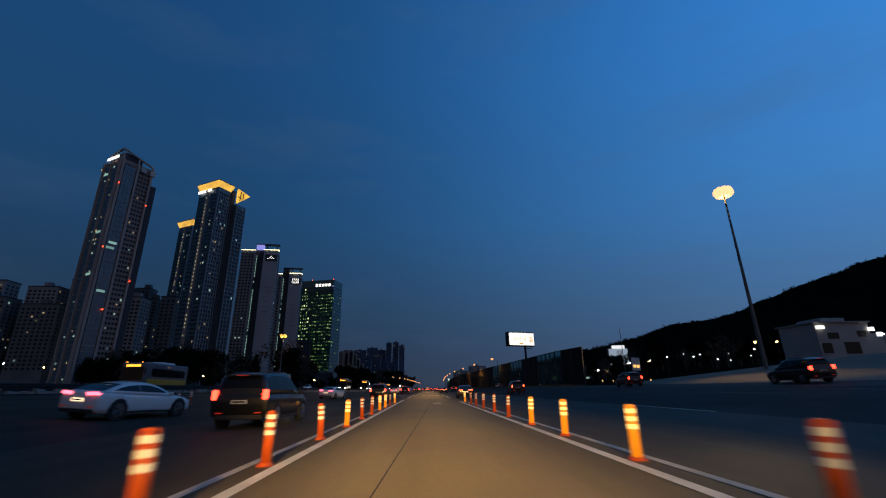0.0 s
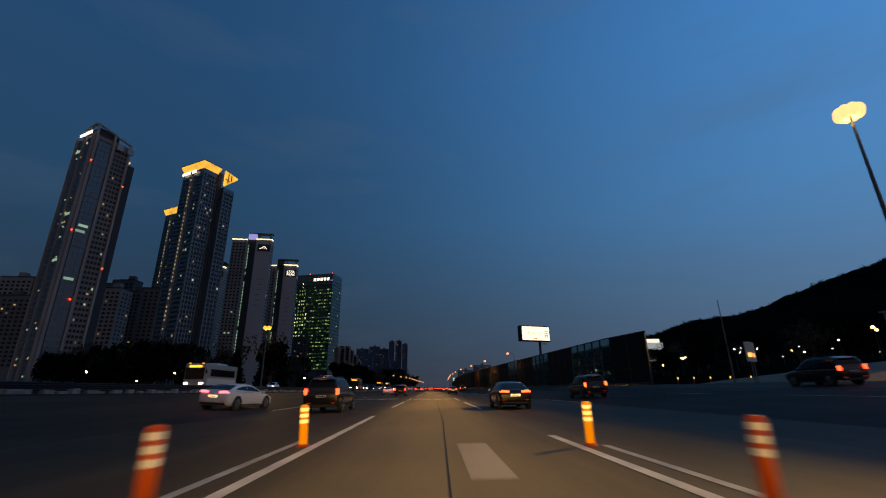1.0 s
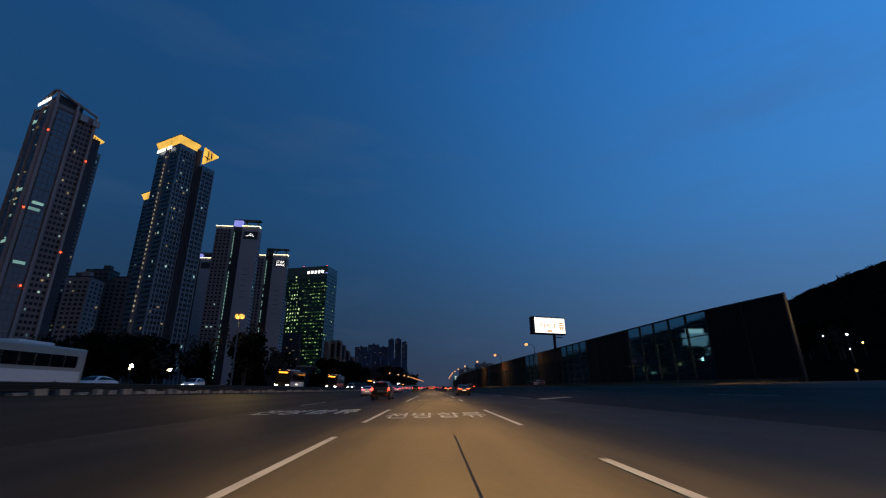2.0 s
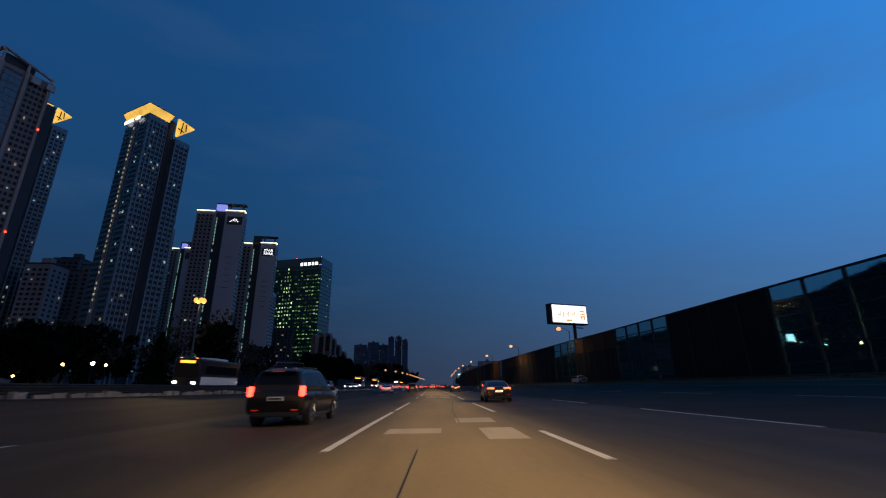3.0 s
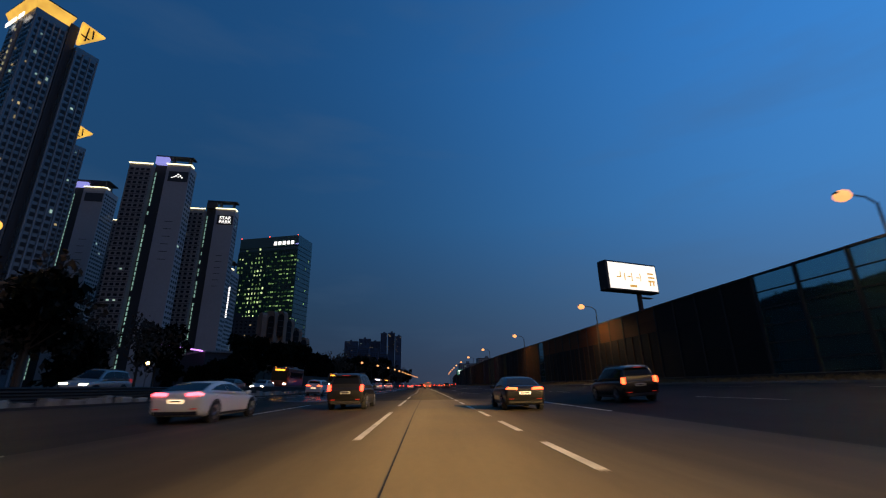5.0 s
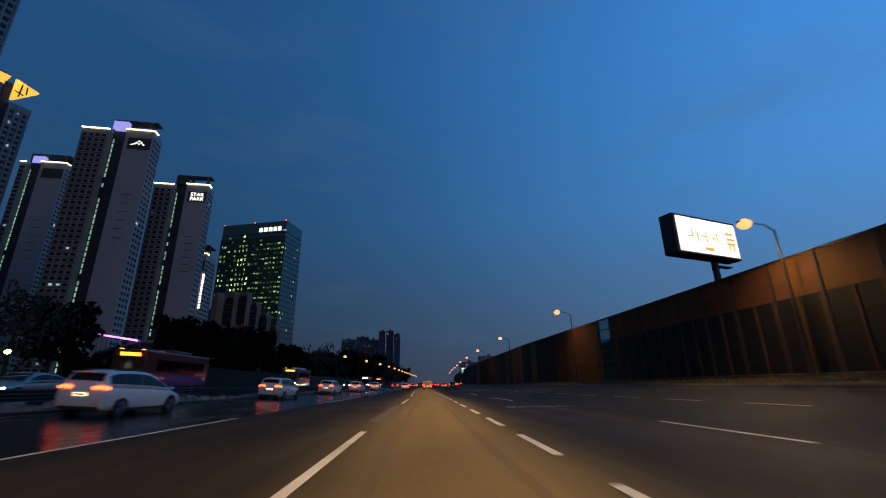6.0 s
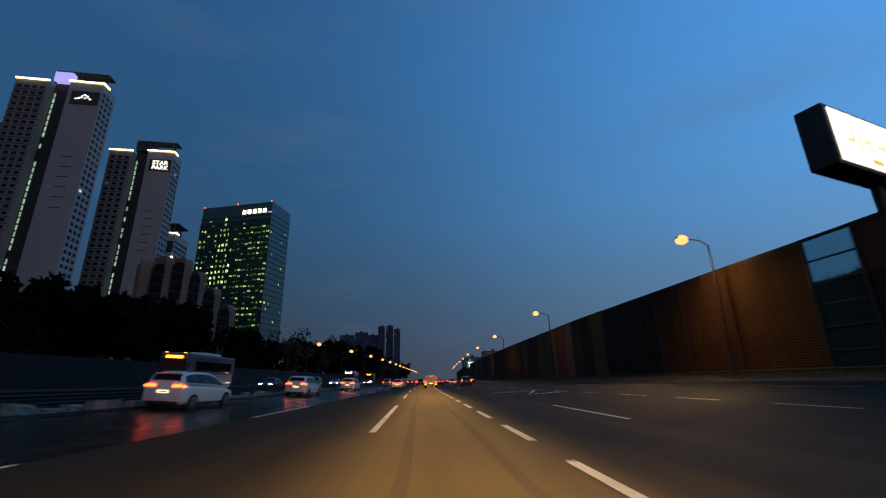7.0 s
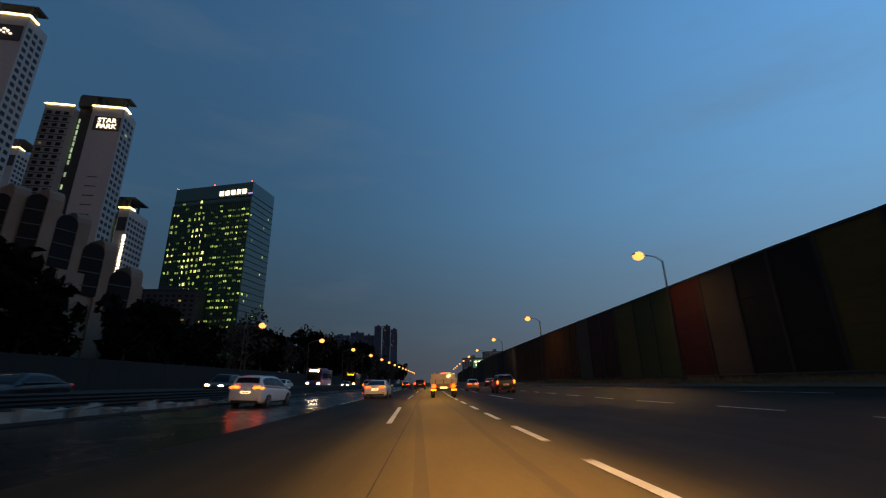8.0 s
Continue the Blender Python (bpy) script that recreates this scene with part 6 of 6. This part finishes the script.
for i in range(44):
    spots.append((rng.uniform(-185, -66), rng.uniform(236, 284), rng.choice((0, 1, 3, 2)), rng.uniform(1.2, 2.0)))
for i in range(14):
    spots.append((rng.uniform(-78, -50), rng.uniform(286, 300), rng.choice((0, 1, 1, 3)), rng.uniform(0.9, 1.3)))
drive = (Vector((-45, 262)), Vector((-92, 324)))
for x, y, k, s in spots:
    q = max(0, min(1, (Vector((x, y)) - drive[0]).dot(drive[1] - drive[0]) / (drive[1] - drive[0]).length_squared))
    if (Vector((x, y)) - lerp(*drive, q)).length < 8:    # young trees along the drive to the neon hall
        s *= 0.5
    copy_thing(kinds[k], pose(x, y, gz(x) - 0.03, 0, 0, rng.uniform(0, 360)) @ Matrix.Diagonal((s, s, s, 1)))
RIGHT_TREES = [(rng.uniform(58, 98), rng.uniform(128, 175), rng.choice((0, 3, 2)), rng.uniform(0.5, 0.8)) for _ in range(12)] + [(rng.uniform(100, 150), rng.uniform(135, 210), rng.choice((0, 3)), rng.uniform(0.8, 1.2)) for _ in range(10)]


# ---- hill behind the wall ----
RIDGE = [(60, 6), (100, 20), (137, 31), (196, 46), (258, 64), (320, 78), (385, 97), (442, 126), (504, 150), (640, 185), (900, 175), (1300, 120)]


def hill_z(x, y):
    base = 1.15 + max(0.0, min(x - 44, 62)) * 0.095 * min(1.0, max(0.0, (y - 20) / 60))
    n = noise.noise(Vector((x * 0.012, y * 0.012, 3))) * 10 + noise.noise(Vector((x * 0.05, y * 0.05, 9))) * 3.5
    k = math.exp(-((y - 430) / 165) ** 2)
    return base + max(0, along(RIDGE, x) * k * 0.84 - 2.5 + n * min(1, along(RIDGE, x) * k / 40))


bm = B()
xs, ys = [44 + 14 * i for i in range(70)], [-60 + 22 * i for i in range(42)]
g = [[bm.verts.new((x, y, hill_z(x, y) if x > 44 else 1.1)) for x in xs] for y in ys]
for a, b in zip(g, g[1:]):
    for i in range(len(xs) - 1):
        bm.faces.new((a[i], a[i + 1], b[i + 1], b[i]))
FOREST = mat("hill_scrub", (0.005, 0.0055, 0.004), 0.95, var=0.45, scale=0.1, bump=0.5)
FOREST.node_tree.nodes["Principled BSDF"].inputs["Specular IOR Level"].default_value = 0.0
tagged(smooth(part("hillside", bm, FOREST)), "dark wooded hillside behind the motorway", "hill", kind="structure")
bm = B()
g = [[bm.verts.new((x, y, max(gz(x), hill_z(x, y)) + (0.045 if x < 45 else 0.4) + (0.0 if 33 < x < 102 and 12 < y < 112 else -0.3))) for x in (30.9, 31.2, 34, 38, 42, 46, 50, 54, 58, 64, 72, 80, 90, 100, 110)] for y in (8, 12.5, 20, 30, 40, 50, 60, 70, 80, 90, 96)]
for a, b in zip(g, g[1:]):
    for i in range(len(a) - 1):
        bm.faces.new((a[i], a[i + 1], b[i + 1], b[i]))
tagged(part("plaza_apron", bm, road_mat("sandy_apron", (0.16, 0.125, 0.085), (0.09, 0.07, 0.045))), "sandy paved apron rising beside the toll plaza", "pavement", kind="structure")
clump = crown_mesh(9, 5.5, 3.2, False, 22, 1.1)
base_v = [v.co.copy() for v in clump.vertices]
base_f = [tuple(p.vertices) for p in clump.polygons]
verts, faces = [], []
for i in range(4200):
    x, y = rng.uniform(90, 800), rng.uniform(270, 470)
    s = rng.uniform(0.45, 0.9)
    a = rng.uniform(0, 6.28)
    ca, sa, z0 = math.cos(a) * s, math.sin(a) * s, hill_z(x, y) - 3.0
    k = len(verts)
    verts += [(x + p.x * ca - p.y * sa, y + p.x * sa + p.y * ca, z0 + p.z * s) for p in base_v]
    faces += [tuple(j + k for j in f) for f in base_f]
me = bpy.data.meshes.new("hill_woods")
me.from_pydata(verts, [], faces)
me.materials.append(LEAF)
tagged(new("hill_woods", me), "dark bare woods covering the hill", "woods", kind="stuff")
for x, y, k, s in RIGHT_TREES:
    copy_thing(kinds[k], pose(x, y, hill_z(x, y) - 0.2, 0, 0, rng.uniform(0, 360)) @ Matrix.Diagonal((s, s, s, 1)))
for t in kinds:
    for o in (*t.children_recursive, t):
        bpy.data.objects.remove(o)


# ---- service building and small signs on the right ----
PLASTER = mat("white_plaster", (0.14, 0.135, 0.13), 0.85, var=0.2, scale=0.3)
h = thing("service_building", Matrix(), "white two-storey service building on the slope", "building")
bm = B()
block(bm, (112, 116, 11.2), (15, 12, 10.2))
block(bm, (131, 121, 10.5), (23, 10, 7))
block(bm, (114, 118, 17.2), (7, 8, 1.8))
part("wall", bm, mat("white_render", (0.34, 0.33, 0.315), 0.85, var=0.2, scale=0.3), h)
bm = B()
block(bm, (112, 116, 16.4), (16, 13, 0.35))
part("roof", bm, T_GREY, h)
for x, w, z, hh in ((106.5, 2.6, 9.6, 2.6), (109, 3.0, 12.8, 1.6), (113.5, 4.2, 9.6, 3.0), (117, 2.4, 13.2, 1.6)):
    bm = B()
    block(bm, (x, 109.95, z), (w, 0.2, hh), bevel=0.03)
    part("window", bm, T_WIN, h)
for x, z, w, hh in ((105.6, 15.0, 2.2, 0.9), (119.6, 14.4, 1.6, 1.0), (121.5, 13.0, 1.2, 1.1), (134, 12.6, 3.4, 0.7)):
    bm = B()
    block(bm, (x, 109.6, z), (w, 0.4, hh), bevel=0.1)
    part("lit_sign", bm, SIGN_W, h, "white glowing sign board")
LAMP_S = glow("small_lamp_white", (0.85, 0.92, 1.0), 14.0)
LAMP_O = glow("small_lamp_amber", (1.0, 0.55, 0.2), 16.0)
SCREEN_O = glow("small_sign_orange", (1.0, 0.5, 0.15), 1.6)


def yard_lamp(x, y, z0, z1, m, r=0.32):
    t = thing("yard_lamp", pose(x, y, z0), "small lit lamp on a thin pole", "lamp", "small lamps round the plaza")
    bm = B()
    tube(bm, (0, 0, 0), (0, 0, z1 - z0), 0.07, 0.05, 6)
    part("pole", bm, DARKSTEEL, t)
    bm = B()
    bmesh.ops.create_uvsphere(bm, u_segments=8, v_segments=6, radius=r, matrix=pose(0, 0, z1 - z0 + 0.1))
    part("globe", bm, m, t)


rng.seed(5)
for i in range(48):
    x, y = rng.uniform(62, 200), rng.uniform(100, 235)
    z = hill_z(x, y)
    yard_lamp(x, y, z, z + rng.uniform(2.5, 6), rng.choice((LAMP_S, LAMP_S, LAMP_O)), rng.uniform(0.10, 0.28))
for x, y, z in ((-60, 150, 6), (-75, 190, 7), (-90, 215, 8), (-110, 225, 9), (-150, 228, 10), (-82, 268, 8), (-64, 262, 7), (-130, 232, 6), (-185, 222, 14), (-230, 250, 18)):
    yard_lamp(x, y, 1.15, z, rng.choice((LAMP_O, LAMP_O, LAMP_S)), 0.38)
for x, m in ((39.1, SCREEN_O), (40.4, PLATE)):
    t = thing("roadside_sign", pose(x, 80 + x - 39, gz(x)), "narrow upright roadside sign panel on a post", "sign", "upright signs on the verge")
    bm = B()
    tube(bm, (0, 0, 0), (0, 0, 3), 0.07, 0.07, 8)
    part("post", bm, STEEL, t)
    bm = B()
    block(bm, (0, 0, 3.7), (0.85, 0.14, 2.3), bevel=0.04)
    p = part("panel", bm, PLATE, t)
    bm = B()
    block(bm, (0, -0.09, 3.3), (0.5, 0.04, 0.5), bevel=0.02)
    part("printed_mark", bm, SCREEN_O, p)
t = thing("flag_pole", pose(38.6, 83, gz(38.6)), "bare steel pole on the verge", "pole")
bm = B()
tube(bm, (0, 0, 0), (0, 0, 10.6), 0.09, 0.05, 8)
part("pole", bm, STEEL, t)
for x, y in ((40, 98), (42, 97), (44, 96), (46.5, 95), (49, 94)):
    t = thing("marker_post", pose(x, y, gz(x)), "short marker post with amber reflector given its own glow", "marker post", "marker posts at the wall's end")
    bm = B()
    tube(bm, (0, 0, 0), (0, 0, 1.1), 0.06, 0.06, 8)
    part("post", bm, STEEL, t)
    bm = B()
    block(bm, (0, -0.07, 0.95), (0.2, 0.05, 0.28), bevel=0.02)
    # glow added to the reflector; there is no lamp in it
    part("reflector", bm, SCREEN_O, t)

# ---- direction sign far ahead ----
GREEN = glow("sign_green", (0.03, 0.22, 0.16), 0.55)
s = thing("direction_sign", pose(28, 470, 0), "green motorway direction sign on a steel post", "road sign")
bm = B()
tube(bm, (-3.6, 0.4, 0.5), (-3.6, 0.4, 11.4), 0.22, 0.16, 10)
tube(bm, (-3.6, 0.4, 10.6), (3.0, 0.3, 10.6), 0.1, 0.1, 8)
part("post", bm, STEEL, s)
bm = B()
block(bm, (0, 0, 9.4), (6.4, 0.16, 3.7), bevel=0.08)
pn = part("panel", bm, GREEN, s, "lit green panel")
for x, z, w, hh in ((-1.9, 10.3, 1.3, 0.7), (-0.2, 10.3, 1.3, 0.7), (1.6, 10.3, 1.6, 0.7), (-1.0, 8.8, 2.0, 0.7), (1.5, 8.8, 0.9, 0.9)):
    bm = B()
    block(bm, (x, -0.1, z), (w, 0.04, hh))
    part("text_bar", bm, SIGN_W, pn)
ls = thing("light_column", pose(34, 455, 1.1), "tall narrow white lit sign box by the road", "sign")
bm = B()
block(bm, (0, 0, 3), (1.6, 0.8, 6), bevel=0.1)
part("box", bm, SIGN_W, ls)


T_FAR = mat("far_render", (0.045, 0.080, 0.140), 0.9, var=0.15, scale=0.05)


# ---- low town on the left and far blocks ----
def apartment(x, y, w, d, z, deg, label, seed, lit=0.08, m=T_GREY):
    rng.seed(seed)
    t = thing("apartment_block", Matrix(), label, "apartment block", "apartment blocks")
    wing(t, "wall", (x, y), deg, w, d, 0, z, m)
    wing(t, "roof", (x - 0.3, y - 0.3), deg, w + 0.6, d + 0.6, z, z + 0.8, T_CORE)
    f = Face((x, y), deg)
    wing(t, "stair_house", f.at(w * 0.4, 0, -3).translation[:2], deg, 5, 4, z, z + 4.5, m)
    windows(t, f, 0.6, w - 0.6, max(3, int(w / 3.4)), max(4, z - 48), z - 2, min(16, int(z / 3)), 1.9, 1.5, lit, "wyy")
    rf = Face(f.at(w, 0).translation[:2], deg + 90)
    windows(t, rf, 0.6, d - 0.6, 3, max(4, z - 48), z - 2, min(16, int(z / 3)), 1.5, 1.4, lit, "wyy")
    return t


for i, (x, y, w, z) in enumerate(((-352, 330, 30, 86), (-330, 318, 24, 70), (-316, 345, 22, 84), (-300, 326, 26, 66), (-289, 352, 16, 91), (-272, 345, 14, 76), (-232, 332, 14, 72), (-214, 350, 12, 76), (-380, 322, 30, 94))):
    apartment(x, y, w, 14, z, 5, "grey low-rise apartment block with a few lit windows", 100 + i, 0.05, PLASTER if i % 2 else T_GREY)
for i, (x, y, w, z) in enumerate(((-267, 380, 10, 87), (-258, 384, 12, 91), (-246, 378, 12, 80))):
    apartment(x, y, w, 12, z, 5, "pale stepped apartment block between the towers", 130 + i, 0.03, PLASTER)
apartment(-176, 520, 40, 16, 58, 5, "wide low office block beside the glass building", 141, 0.04, T_CORE)
for i, (x, y, w, z) in enumerate(((-205, 1290, 34, 112), (-168, 1290, 30, 118), (-140, 1300, 26, 112), (-112, 1290, 16, 132), (-94, 1300, 18, 134), (-74, 1290, 16, 124), (-112, 810, 14, 58), (-96, 815, 14, 55), (-80, 820, 12, 51), (-66, 825, 12, 46))):
    apartment(x, y, w, 18, z, 3, "far blue-grey apartment block with scattered lit windows", 150 + i, 0.05, T_FAR)
for i, (x, y, w, z) in enumerate(((62, 900, 30, 34), (96, 920, 34, 44), (120, 700, 40, 30))):
    apartment(x, y, w, 20, z, 3, "far dark building behind the noise wall", 170 + i, 0.12)
apartment(56, 206, 34, 14, 10.5, 3, "low dark office with a few lit windows behind the wall", 181, 0.16, T_CORE)
nb = thing("neon_hall", Matrix(), "low dark building with a violet neon strip", "building")
na, ne = Vector((-113.5, 346.6, 19.9)), Vector((-76.5, 311.6, 13.8))
nd = (ne - na).normalized()
turn = math.degrees(math.atan2(nd.y, nd.x))
wing(nb, "wall", tuple(Vector((na.x, na.y)) + Vector((0.7, 0.7))), turn, 51, 14, 0, 13.4, T_CORE)
wing(nb, "roof", tuple(Vector((na.x, na.y)) + Vector((0.5, 0.5))), turn, 51.6, 14.5, 13.4, 14.0, T_MULL)
NEON = glow("violet_neon", (0.62, 0.25, 1.0), 2.2)
for k in range(14):
    bm = B()
    tube(bm, lerp(na, ne, (k + 0.08) / 14), lerp(na, ne, (k + (0.6 if k in (3, 8) else 0.92)) / 14), 0.26, 0.26, 8)
    part("neon_tube", bm, NEON, nb, "glowing violet neon tube")
for k in range(8):
    p = lerp(na, ne, (k + 0.5) / 8)
    bm = B()
    tube(bm, (p.x + 0.3, p.y + 0.3, 13.0), (p.x + 0.1, p.y + 0.1, p.z), 0.08, 0.08, 6)
    part("neon_bracket", bm, DARKSTEEL, nb)
